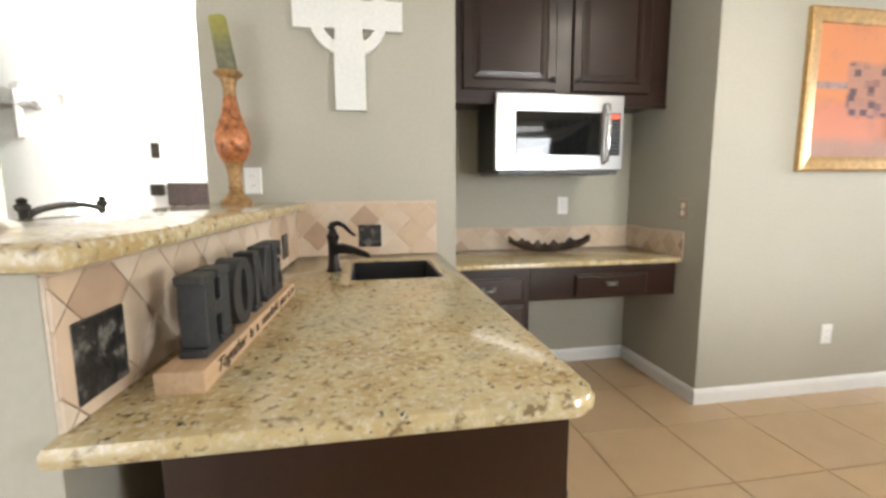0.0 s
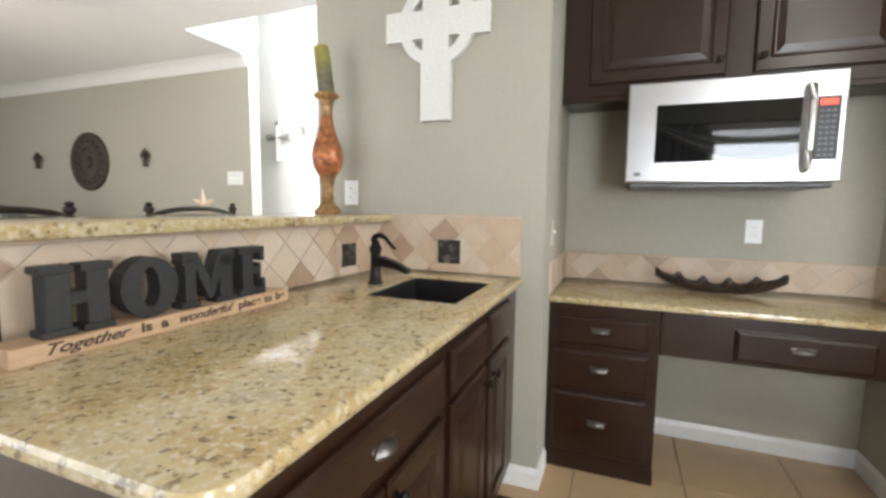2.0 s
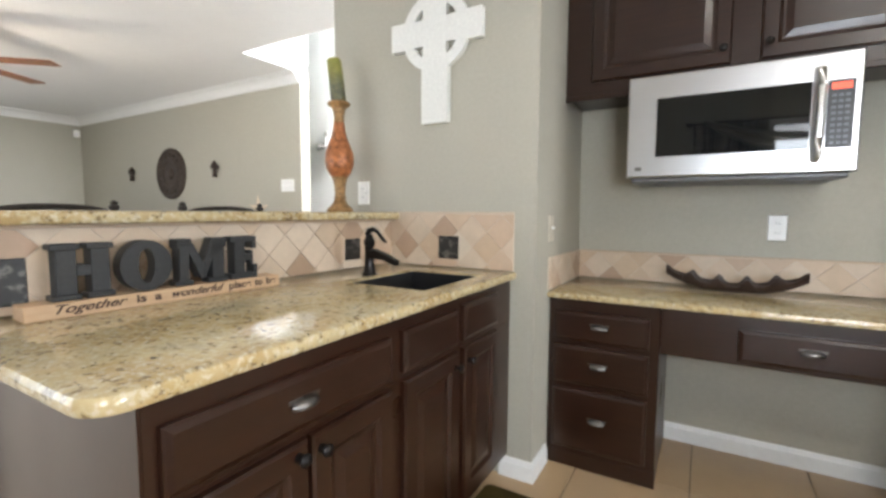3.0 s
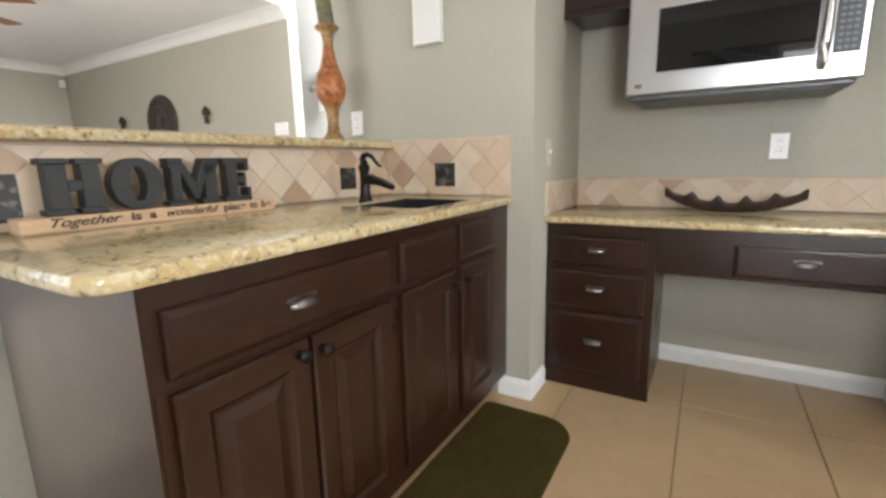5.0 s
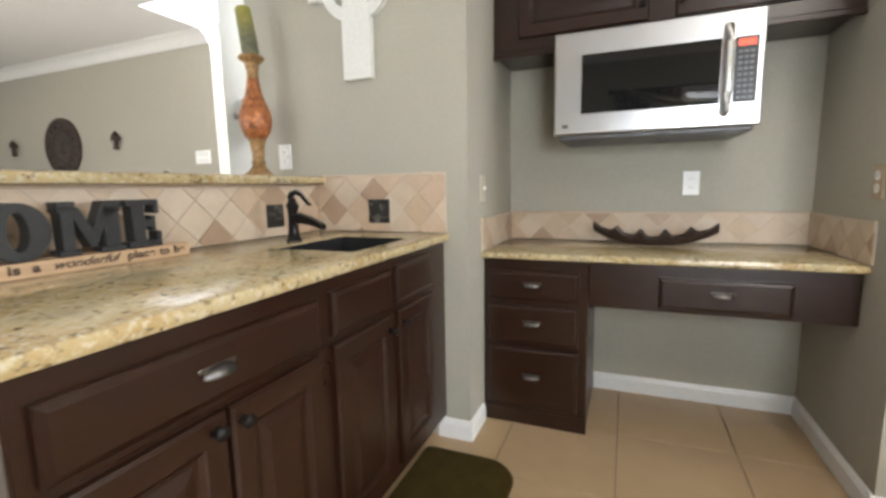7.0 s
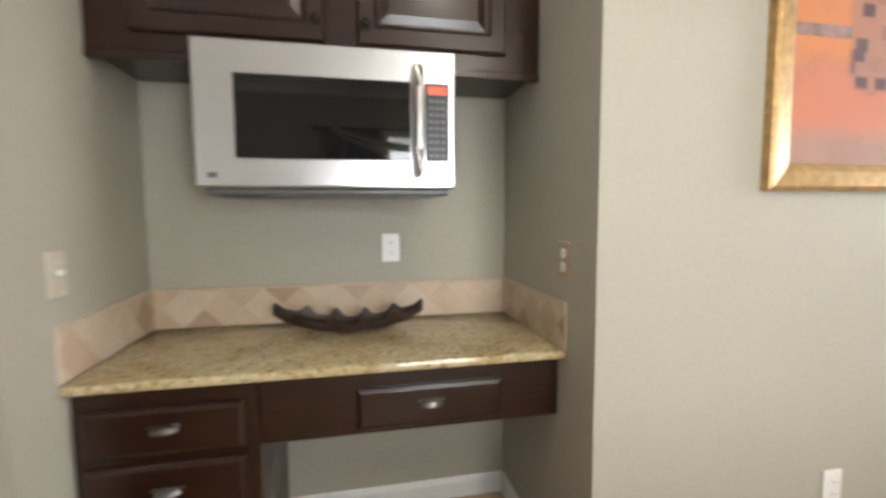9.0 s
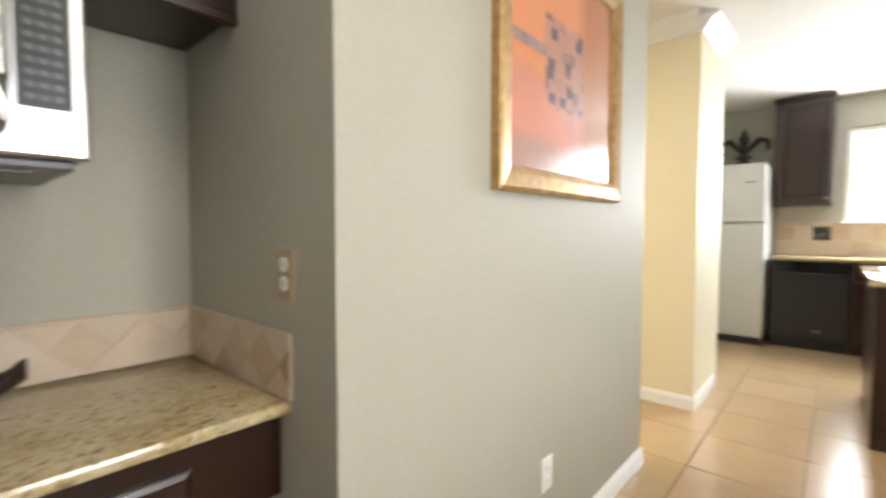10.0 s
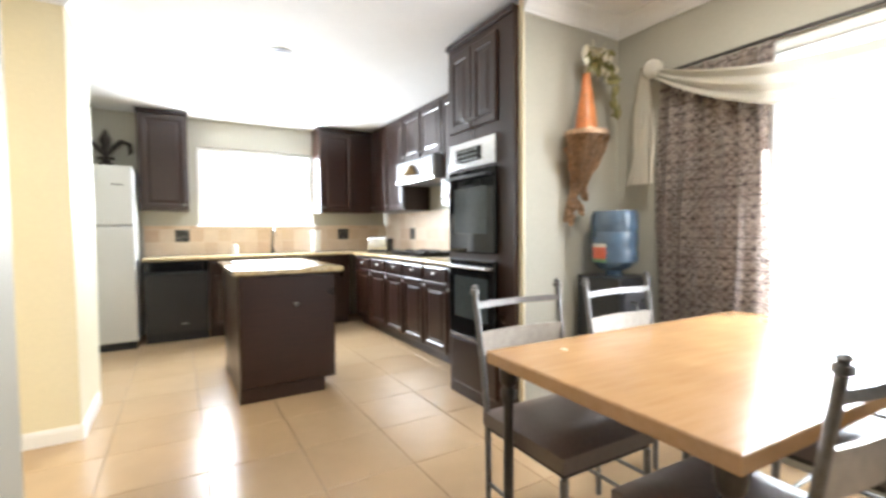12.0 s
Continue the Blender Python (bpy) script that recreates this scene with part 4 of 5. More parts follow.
wc = cabinet("wall_cabinet", "dark espresso wall cabinet between window and corner", pose(8.60, 1.50, 0, 0, 0, -90), 0.745, 0.325, 1.43, 2.50)
add_door(wc, 0.015, 1.445, 0.44, 1.04, knob_at=(0.03, 0.05), knob_mat=CHROME)
part("cornice", box(-0.012, -0.03, 2.4995, 0.74, 0.32, 2.535, 0.006), ESPRESSO, wc)
for x0, x1, z0 in ((8.10, 8.598, 1.43), (7.605, 8.098, 1.43), (7.165, 7.603, 1.97), (6.70, 7.163, 1.97), (6.20, 6.698, 1.43), (5.55, 6.198, 1.43)):
    u = cabinet("wall_cabinet", "dark espresso wall cabinet over the cooktop worktop" if z0 < 1.9 else "short dark espresso wall cabinet above the range hood",
                pose(x1, 0.75, 0, 0, 0, 180), x1 - x0, 0.345, z0, 2.50, group="wall cabinets along the cooktop wall")
    add_door(u, 0.012, z0 + 0.015, x1 - x0 - 0.024, 2.485 - z0, knob_at=(0.03, 0.06), knob_mat=CHROME)
    part("cornice", box(0, -0.03, 2.4995, x1 - x0, 0.34, 2.535, 0.006), ESPRESSO, u)
hd = thing("range_hood", "pale grey slim range hood under short cabinets", "range hood", pose(7.60, 0.86, 1.72, 0, 0, 180))
part("hood_body", rings_panel(0.895, 0.245, 0.455, ((0, 0.02), (0.02, 0), (0.03, 0))), plain("grey_hood_enamel", (0.22, 0.225, 0.24), 0.35, depth=0.03), hd)
part("lip", box(0.0, -0.012, -0.006, 0.895, 0.02, 0.02, 0.003), STEEL, hd)
ho = thing("hanging_ornament", "small tan dried-flower bell hanging before the range hood", "ornament", pose(7.163, 0.885, 1.86))
part("cord", tube([(0, -0.105, 0.20), (0, -0.06, 0.19), (0, 0, 0.12), (0, 0, 0.03)], 0.003, 6), IRON, ho)
part("bell", lathe([(0.015, 0.04), (0.035, 0.02), (0.05, -0.02), (0.085, -0.055), (0.09, -0.07), (0.02, -0.065)], 12), plain("dried_tan_flower", (0.34, 0.22, 0.09), 0.8, depth=0.4, bumps=0.5), ho, smooth=True)
ck = thing("cooktop", "black gas cooktop with cast iron grates", "cooktop", pose(6.72, 0.52, 0.9155))
part("plate", box(0, 0, 0, 0.86, 0.50, 0.012, 0.004), BLACKGLASS, ck)
for gx in (0.04, 0.32, 0.60):
    g = bmesh.new()
    for k in range(3):
        box(gx, 0.06 + k * 0.18, 0.035, gx + 0.22, 0.075 + k * 0.18, 0.05, bm=g)
        box(gx + k * 0.1025, 0.06, 0.0125, gx + 0.015 + k * 0.1025, 0.435, 0.0345, bm=g)
    part("grate", g, IRON, ck)
tk = thing("toaster", "chrome and black toaster in the worktop corner", "toaster", pose(8.30, 0.60, 0.9155, 0, 0, 40))
part("case", box(0, 0, 0.01, 0.30, 0.18, 0.19, 0.03, 3), STEEL, tk, smooth=True)
part("end_panel", box(-0.006, 0.01, 0.0, 0.02, 0.17, 0.17, 0.008), BLACK, tk)
part("base", box(0.01, 0.01, 0, 0.29, 0.17, 0.012), BLACK, tk)
# splash tiling behind the worktops
for nm, m0, w in (("splash_window", pose(8.929, 3.44, 0.9155, 0, 0, -90), 3.03), ("splash_cooktop", pose(8.92, KY + 0.0005, 0.9155, 0, 0, 180), 3.33)):
    bed = solid(nm, box(0, -0.005, 0, w, 0, 0.35 if nm == "splash_window" else 0.51), GROUT, "tan travertine tiled splash", "tile strip", kind="structure", m=m0)
    hh = 0.35 if nm == "splash_window" else 0.51
    s = 0.152
    for i in range(int(w / s)):
        for j in range(int(hh / s) + 1):
            top = min(hh - 0.002, (j + 1) * s - 0.003)
            if top - j * s > 0.02:
                dark = (nm == "splash_window" and j == 1 and i in (2, 15)) or (nm == "splash_cooktop" and j == 1 and i in (5, 13))
                part("slate_tile" if dark else "tile", box(i * s + 0.003, -0.009, j * s + 0.003, (i + 1) * s, -0.0045, top, 0.001), ACCENT if dark else STONE, bed)

# window over the sink
w1 = thing("window_1", "white framed kitchen window, glaring with daylight", "window", pose(8.99, 2.19, 1.27, 0, 0, -90), kind="structure")
for b in ((-0.69, -0.03, 0, -0.64, 0.03, 0.95), (0.64, -0.03, 0, 0.69, 0.03, 0.95), (-0.64, -0.03, 0, 0.64, 0.03, 0.05), (-0.64, -0.03, 0.90, 0.64, 0.03, 0.95), (-0.02, -0.025, 0.05, 0.02, 0.025, 0.90)):
    part("window_frame", box(*b, 0.004), TRIM, w1)
part("window_sill", box(-0.72, -0.10, -0.022, 0.72, -0.0, -0.0005, 0.004), TRIM, w1)
for a in (-0.64, 0.02):
    pn = part("pane", box(a, -0.003, 0.05, a + 0.62, 0.003, 0.90), glass_mat("window_glass"), w1)
    pn.visible_shadow = False
fc2 = thing("kitchen_faucet", "dark kitchen faucet behind the sink", "faucet", pose(8.78, 2.06, 0.9155))
part("base", lathe([(0.03, 0), (0.028, 0.01), (0.018, 0.03), (0.015, 0.06)], 16), BRONZE, fc2, smooth=True)
part("neck", tube([(0, 0, 0.05), (0, 0, 0.22), (-0.03, 0, 0.28), (-0.09, 0, 0.30), (-0.15, 0, 0.27), (-0.17, 0, 0.22)], 0.011, 10), BRONZE, fc2, smooth=True)
pt = thing("paper_towel_holder", "white paper towel roll on a stand", "paper towel", pose(8.62, 1.55, 0.9155))
part("roll", lathe([(0.02, 0.012), (0.058, 0.012), (0.06, 0.02), (0.06, 0.28), (0.058, 0.285), (0.02, 0.285)], 20), plain("paper", (0.82, 0.82, 0.81), 0.9), pt, smooth=True)
part("stand", lathe([(0.075, 0), (0.075, 0.008), (0.01, 0.0115), (0.008, 0.31), (0.004, 0.315)], 16), CHROME, pt)
sd2 = thing("soap_dish", "small white soap dispenser by the sink", "soap dispenser", pose(8.74, 2.50, 0.9155))
part("bottle", lathe([(0.03, 0), (0.033, 0.01), (0.033, 0.09), (0.015, 0.11), (0.012, 0.13)], 14), WHITE, sd2, smooth=True)
part("pump", tube([(0, 0, 0.128), (0, 0, 0.15), (-0.03, 0, 0.15)], 0.005, 8), CHROME, sd2)

# fridge
WHITEENAMEL = plain("white_enamel", (0.62, 0.62, 0.60), 0.3, grain=90, depth=0.02, bumps=0.05)
fg = thing("fridge", "white top-freezer fridge beside a cream wall", "fridge", pose(8.22, 4.08, 0, 0, 0, -90))
part("body", box(0, 0.06, 0.06, 0.60, 0.68, 1.85, 0.006), WHITEENAMEL, fg)
fz = part("freezer_door", box(0.0, 0, 1.262, 0.60, 0.056, 1.855, 0.012, 2), WHITEENAMEL, fg)
ld = part("lower_door", box(0.0, 0, 0.08, 0.60, 0.056, 1.245, 0.012, 2), WHITEENAMEL, fg)
part("handle", tube([(0.045, 0.0, 1.30), (0.045, -0.045, 1.33), (0.045, -0.045, 1.55), (0.045, 0.0, 1.58)], 0.011, 8), WHITE, fz)
part("handle", tube([(0.045, 0.0, 0.75), (0.045, -0.045, 0.78), (0.045, -0.045, 1.19), (0.045, 0.0, 1.22)], 0.011, 8), WHITE, ld)
part("badge", box(0.42, -0.0015, 1.66, 0.52, 0.0005, 1.675), plain("grey_badge", (0.2, 0.2, 0.2), 0.4), fz)
part("kick_grille", box(0.01, 0.03, 0.0, 0.59, 0.06, 0.075), BLACK, fg)
# fleur-de-lis above it
bm = tube([(0, 0, -0.16), (0, 0, 0.0), (0, 0, 0.10), (0, 0, 0.19)], 0.02, 8, radii=[0.012, 0.022, 0.045, 0.006])
for s in (-1, 1):
    tube([(0, 0, -0.05), (s * 0.05, 0, 0.02), (s * 0.11, 0, 0.09), (s * 0.17, 0, 0.07), (s * 0.18, 0, 0.0), (s * 0.15, 0, -0.03)], 0.02, 8, bm=bm, radii=[0.012, 0.02, 0.026, 0.022, 0.016, 0.008])
    tube([(0, 0, -0.07), (s * 0.04, 0, -0.11), (s * 0.07, 0, -0.14)], 0.012, 8, bm=bm)
tube([(-0.06, 0, -0.06), (0.06, 0, -0.06)], 0.016, 8, bm=bm)
solid("iron_fleur_ornament", bm, IRON, "dark iron fleur-de-lis resting on top of the fridge", "wall ornament", m=pose(8.70, 3.74, 2.058, 0, 0, -90) @ Matrix.Diagonal((1.25, 1.25, 1.25, 1)), smooth=True)

# island
isl = thing("kitchen_island", "dark espresso kitchen island with a pale stone top", "kitchen island", pose(6.02, 2.765, 0, 0, 0, -90))
part("body", box(0, 0, 0.10, 0.66, 1.10, 0.884, 0.003), ESPRESSO, isl)
part("plinth", box(0.0, 0.004, 0.0, 0.58, 1.09, 0.0995, 0.002), ESPRESSO, isl)
fp = part("front_panel", rings_panel(0.65, 0.76, 0.018, ((0, 0.004), (0.004, 0), (0.02, 0))), ESPRESSO, isl, m=pose(0.005, -0.0185, 0.11))
part("knob", knob(), CHROME, fp, "pewter knob", m=pose(0.37, 0, 0.56), smooth=True)
it = part("top", slab(-0.03, -0.045, 0.72, 1.17, 0.885, 0.925), GRANITE, isl, "granite island top", smooth=True)
part("inset", box(0.06, 0.10, 0.9253, 0.60, 1.02, 0.929, 0.001), plain("white_board", (0.75, 0.75, 0.73), 0.25), isl, "white inset board")

# oven tower
ot = thing("oven_tower", "tall dark espresso cabinet housing a double wall oven", "oven cabinet", pose(5.545, 1.38, 0, 0, 0, 180))
part("body", box(0, 0, 0.0, 0.745, 0.96, 2.46, 0.003), ESPRESSO, ot)
part("cornice", box(-0.006, -0.02, 2.4605, 0.745, 0.9, 2.50, 0.006), ESPRESSO, ot)
add_door(ot, 0.045, 1.86, 0.268, 0.545, knob_at=(0.245, 0.05), knob_mat=CHROME)
add_door(ot, 0.318, 1.86, 0.268, 0.545, knob_at=(0.022, 0.05), knob_mat=CHROME)
ov = part("control_panel", box(0.045, -0.022, 1.60, 0.585, -0.0005, 1.78, 0.003), STEEL, ot, "stainless control panel")
part("display", box(0.14, -0.0235, 1.640, 0.44, -0.0221, 1.735), BLACKGLASS, ov, "black display")
PALEKEYS = plain("pale_keys", (0.22, 0.24, 0.22), 0.4)
for i in range(5):
    for j in range(3):
        part("key", box(0.16 + i * 0.05, -0.0245, 1.65 + j * 0.03, 0.185 + i * 0.05, -0.0236, 1.665 + j * 0.03), PALEKEYS, ov)
for z0, z1 in ((1.03, 1.585), (0.45, 0.985)):
    d = part("oven_door", box(0.045, -0.03, z0, 0.585, -0.0005, z1, 0.004), BLACKGLASS, ot, "black glass oven door")
    # bluish reflection in the oven glass is put into this lighter colour
    part("window", box(0.12, -0.0325, z0 + 0.13, 0.51, -0.0301, z1 - 0.12), plain("window_reflection_tint", (0.05, 0.06, 0.062), 0.08), d)
    part("handle", tube([(0.075, -0.03, z1 - 0.05), (0.075, -0.07, z1 - 0.05), (0.555, -0.07, z1 - 0.05), (0.555, -0.03, z1 - 0.05)], 0.010, 10), STEEL if z0 < 1 else BLACK, d, smooth=True)
add_door(ot, 0.045, 0.09, 0.54, 0.33, plain_front=True, name="drawer")
part("trim_strip", box(0.045, -0.02, 0.428, 0.585, -0.0005, 0.444), STEEL, ot)

# recessed lights
for x, y in ((6.334, 2.386), (6.955, 2.453)):
    rl = thing("recessed_light", "round recessed ceiling light, unlit", "ceiling light", pose(x, y, H - 0.0005), group="recessed lights")
    part("trim_ring", lathe([(0.085, 0), (0.085, -0.006), (0.06, -0.008), (0.058, -0.002)], 24), plain("pewter_trim", (0.07, 0.065, 0.06), 0.5), rl, smooth=True)
    part("bulb", lathe([(0.056, -0.001), (0.05, -0.006), (0.02, -0.009)], 20), plain("grey_bulb", (0.05, 0.05, 0.045), 0.5), rl, smooth=True)

# walkway light inferred from cabinet reflections, table one added for fill
for x, y, lab in ((3.1, 2.85, "round recessed ceiling light, lit warm above the walkway"), (3.6, 1.5, "unseen recessed ceiling light added above the table for warm fill")):
    rl = thing("recessed_light", lab, "ceiling light", pose(x, y, H - 0.0005), group="recessed lights")
    part("trim_ring", lathe([(0.10, 0), (0.10, -0.006), (0.08, -0.008), (0.075, -0.002)], 24), TRIM, rl, smooth=True)

# ---- dining corner ----
OAK = wood_mat("honey_oak", (0.40, 0.225, 0.095), (0.46, 0.27, 0.125), 0.24, (18, 2, 18), coat=0.25)
SILVER = plain("weathered_silver_metal", (0.20, 0.195, 0.19), 0.36, 0.9, grain=40, depth=0.15)
DARKMETAL = plain("dark_grey_metal", (0.07, 0.065, 0.06), 0.38, 0.8, grain=40, depth=0.2)
LEATHER = plain("grey_brown_vinyl", (0.13, 0.098, 0.08), 0.30, grain=90, depth=0.12, bumps=0.25)
tb = thing("dining_table", "honey oak dining table on dark metal legs", "table", pose(3.085, 0.72, 0.004, 0, 0, -2))
part("tabletop", box(0, 0, 0.715, 0.84, 1.50, 0.76, 0.006, 2), OAK, tb)
part("apron", box(0.20, 0.20, 0.675, 0.64, 1.30, 0.7145), DARKMETAL, tb)
for x in (0.05, 0.785):
    for y in (0.055, 1.445):
        part("leg", lathe([(0.022, 0), (0.024, 0.02), (0.017, 0.03), (0.017, 0.58), (0.026, 0.60), (0.028, 0.625), (0.018, 0.64), (0.03, 0.66), (0.034, 0.7145)], 14), DARKMETAL, tb, m=pose(x, y, 0), smooth=True)


def chair(m, label, first=None):
    if first:
        c = copy_thing(first, m)
        return tagged(c, label)
    c = thing("dining_chair", label, "chair", m, group="chairs round the table")
    st = bmesh.new()
    bmesh.ops.create_cube(st, size=1)
    bmesh.ops.subdivide_edges(st, edges=st.edges[:], cuts=6, use_grid_fill=True)
    for v in st.verts:
        x, y, z = v.co
        v.co = (x * 0.44, y * 0.43, z * 0.07 + (0.026 * (1 - (2 * x) ** 4) * (1 - (2 * y) ** 4) if z > 0 else 0))
        if abs(x) > 0.45 or abs(y) > 0.45:
            v.co.z *= 0.72
    part("seat", st, LEATHER, c, "grey-brown vinyl seat pad", m=pose(0, 0, 0.455), smooth=True)
    part("seat_frame", box(-0.205, -0.20, 0.405, 0.205, 0.20, 0.43, 0.004), DARKMETAL, c)
    for s in (-1, 1):
        part("back_post", tube([(s * 0.205, 0.20, 0.0), (s * 0.205, 0.205, 0.42), (s * 0.210, 0.225, 0.62), (s * 0.218, 0.27, 0.93)], 0.012, 10), SILVER, c, smooth=True)
        part("finial", lathe([(0.012, 0), (0.018, 0.004), (0.018, 0.018), (0.010, 0.022), (0.015, 0.03), (0.006, 0.038)], 12), SILVER, c, m=pose(s * 0.218, 0.272, 0.928), smooth=True)
        part("leg", tube([(s * 0.20, -0.195, 0.404), (s * 0.205, -0.20, 0.0)], 0.013, 10), SILVER, c, smooth=True)
        part("stretcher", tube([(s * 0.205, -0.195, 0.20), (s * 0.205, 0.20, 0.20)], 0.008, 8), SILVER, c)
    for z, y, hgt in ((0.885, 0.263, 0.013), (0.735, 0.242, 0.045)):
        bm = bmesh.new()
        rows = []
        for k in range(9):
            x = -0.208 + 0.416 * k / 8
            bow = 0.025 * (1 - (x / 0.208) ** 2)
            rows.append([bm.verts.new((x, y + bow + dy, z + dz)) for dy, dz in ((-0.006, -hgt), (0.006, -hgt), (0.006, hgt), (-0.006, hgt))])
        for a, b in zip(rows, rows[1:]):
            for k in range(4):
                bm.faces.new((a[k], a[(k + 1) % 4], b[(k + 1) % 4], b[k]))
        bm.faces.new(rows[0])
        bm.faces.new(rows[-1])
        part("slat", bm, SILVER if z > 0.8 else plain("pale_slat", (0.42, 0.37, 0.31), 0.35, 0.4), c, smooth=True)
    part("front_stretcher", tube([(-0.205, -0.198, 0.24), (0.205, -0.198, 0.24)], 0.008, 8), SILVER, c)
    return c


ch = chair(pose(3.90, 1.885, 0, 0, 0, -91), "silver metal dining chair with vinyl seat, far side of the table")
chair(pose(3.86, 1.31, 0, 0, 0, -90), "silver metal dining chair beside the water cooler", ch)
chair(pose(3.29, 1.90, 0, 0, 0, 88), "silver metal dining chair pushed under the table edge", ch)
chair(pose(3.25, 1.15, 0, 0, 0, 90), "silver metal dining chair with its back to the bar", ch)

# water cooler
wcx = thing("water_cooler", "black water cooler with a blue bottle on top", "water cooler", pose(4.55, 0.81, 0, 0, 0, -90))
part("cabinet", box(-0.15, -0.16, 0.01, 0.15, 0.16, 0.90, 0.012, 2), BLACK, wcx)
part("panel", box(-0.13, -0.166, 0.10, 0.13, -0.159, 0.55, 0.003), BLACKGLASS, wcx)
part("tap_recess", box(-0.11, -0.165, 0.60, 0.11, -0.159, 0.82, 0.003), plain("grey_plastic", (0.08, 0.08, 0.085), 0.35), wcx)
for x in (-0.05, 0.05):
    part("tap", tube([(x, -0.16, 0.76), (x, -0.20, 0.755), (x, -0.205, 0.72)], 0.010, 8), CHROME, wcx)
BLUE = plain("blue_water_bottle", (0.13, 0.20, 0.29), 0.1, grain=12, depth=0.2, coat=0.4)
BLUE.node_tree.nodes["Principled BSDF"].inputs["Transmission Weight"].default_value = 0.45
bt = part("bottle", lathe([(0.05, 0.901), (0.055, 0.93), (0.10, 0.95), (0.135, 0.985), (0.138, 1.05), (0.132, 1.07), (0.138, 1.09), (0.138, 1.15), (0.132, 1.165), (0.138, 1.18), (0.138, 1.26), (0.125, 1.29), (0.05, 1.295)], 28), BLUE, wcx, "blue plastic water bottle", smooth=True)
rr = 0.1395
ar = [math.radians(a) for a in range(160, 201, 10)]
for nm, z0, z1, mt in (("sticker", 1.005, 1.075, plain("red_label", (0.50, 0.10, 0.05), 0.4, depth=0.25)), ("sticker_band", 1.0755, 1.095, plain("pale_label", (0.62, 0.60, 0.52), 0.4)), ("sticker_band", 0.985, 1.0045, plain("green_label", (0.10, 0.22, 0.10), 0.4))):
    bm = bmesh.new()
    rows = [[bm.verts.new((r2 * math.cos(a), r2 * math.sin(a), z)) for a in ar] for r2 in (rr, rr + 0.0006) for z in (z0, z1)]
    for k in range(len(ar) - 1):
        for p, q in ((0, 1), (2, 3), (0, 2), (1, 3)):
            bm.faces.new((rows[p][k], rows[p][k + 1], rows[q][k + 1], rows[q][k]))
    part(nm, bm, mt, bt, "red label" if nm == "sticker" else "")

# carved wall bracket with vase and flowers
SC = plain("antique_bronze_carving", (0.50, 0.32, 0.19), 0.36, 0.5, grain=40, depth=0.5, bumps=0.5)
wb = thing("wall_bracket", "carved antique-gold wall bracket shaped like curling leaves", "wall bracket", pose(4.758, 0.975, 1.205, 0, 0, -90))
part("shelf", lathe([(0.05, 0.44), (0.085, 0.49), (0.10, 0.515), (0.128, 0.53), (0.132, 0.545), (0.128, 0.56), (0.02, 0.5601)], 24), SC, wb, m=pose(0, -0.134, 0), smooth=True)
part("stem", tube([(-0.06, -0.025, 0.02), (-0.04, -0.035, 0.10), (-0.01, -0.045, 0.20), (0.0, -0.055, 0.30), (0.0, -0.085, 0.42), (0.0, -0.115, 0.50)], 0.05, 12, radii=[0.012, 0.022, 0.028, 0.036, 0.06, 0.085]), SC, wb, smooth=True)


def acanthus(base, tip, width, curl, out):
    """A ridged leaf from base to tip that swells and curls away from the wall."""
    bm = bmesh.new()
    a0, b0 = Vector(base), Vector(tip)
    d = (b0 - a0).normalized()
    side = Vector((d.z, 0, -d.x))
    rows = []
    for k in range(11):
        t = k / 10
        c0 = a0.lerp(b0, t) + Vector((0, -out * math.sin(t * 2.2), 0)) + side * curl * t * t
        w = width * (math.sin(math.pi * (0.12 + 0.86 * t)) ** 0.8) * (1 + 0.22 * math.sin(t * 19))
        rows.append([bm.verts.new(c0 + side * w * u + Vector((0, -0.016 * (1 - abs(u)) - 0.007 * math.cos(u * 9), 0))) for u in (-1, -0.66, -0.33, 0, 0.33, 0.66, 1)])
    for a, b2 in zip(rows, rows[1:]):
        for k in range(6):
            bm.faces.new((a[k], a[k + 1], b2[k + 1], b2[k]))
    bmesh.ops.solidify(bm, geom=bm.faces[:], thickness=0.010)
    return bm


for base, tip, w, curl, out in (((-0.02, -0.05, 0.24), (-0.135, -0.09, 0.535), 0.042, -0.02, 0.05), ((0.02, -0.05, 0.24), (0.135, -0.09, 0.535), 0.042, 0.02, 0.05),
                                ((-0.01, -0.08, 0.24), (-0.07, -0.20, 0.53), 0.05, -0.01, 0.03), ((0.01, -0.08, 0.24), (0.07, -0.20, 0.53), 0.05, 0.01, 0.03),
                                ((0.0, -0.09, 0.20), (0.0, -0.225, 0.53), 0.05, 0.0, 0.02), ((-0.03, -0.05, 0.40), (-0.15, -0.08, 0.47), 0.03, -0.015, 0.03), ((0.03, -0.05, 0.40), (0.15, -0.08, 0.47), 0.03, 0.015, 0.03),
                                ((0.0, -0.06, 0.28), (-0.05, -0.06, 0.17), 0.032, 0.0, 0.03), ((0.01, -0.06, 0.26), (0.05, -0.06, 0.15), 0.032, 0.0, 0.03), ((-0.01, -0.05, 0.17), (-0.06, -0.05, 0.08), 0.032, 0.0, 0.03), ((0.0, -0.05, 0.16), (0.03, -0.05, 0.06), 0.03, 0.0, 0.03), ((-0.04, -0.04, 0.10), (-0.06, -0.04, 0.0), 0.03, 0.0, 0.03)):
    part("leaf", acanthus(base, tip, w, curl, out), SC, wb, smooth=True)
vs = thing("wall_vase", "slim orange vase on a carved bracket", "vase", pose(4.624, 0.975, 1.7660))
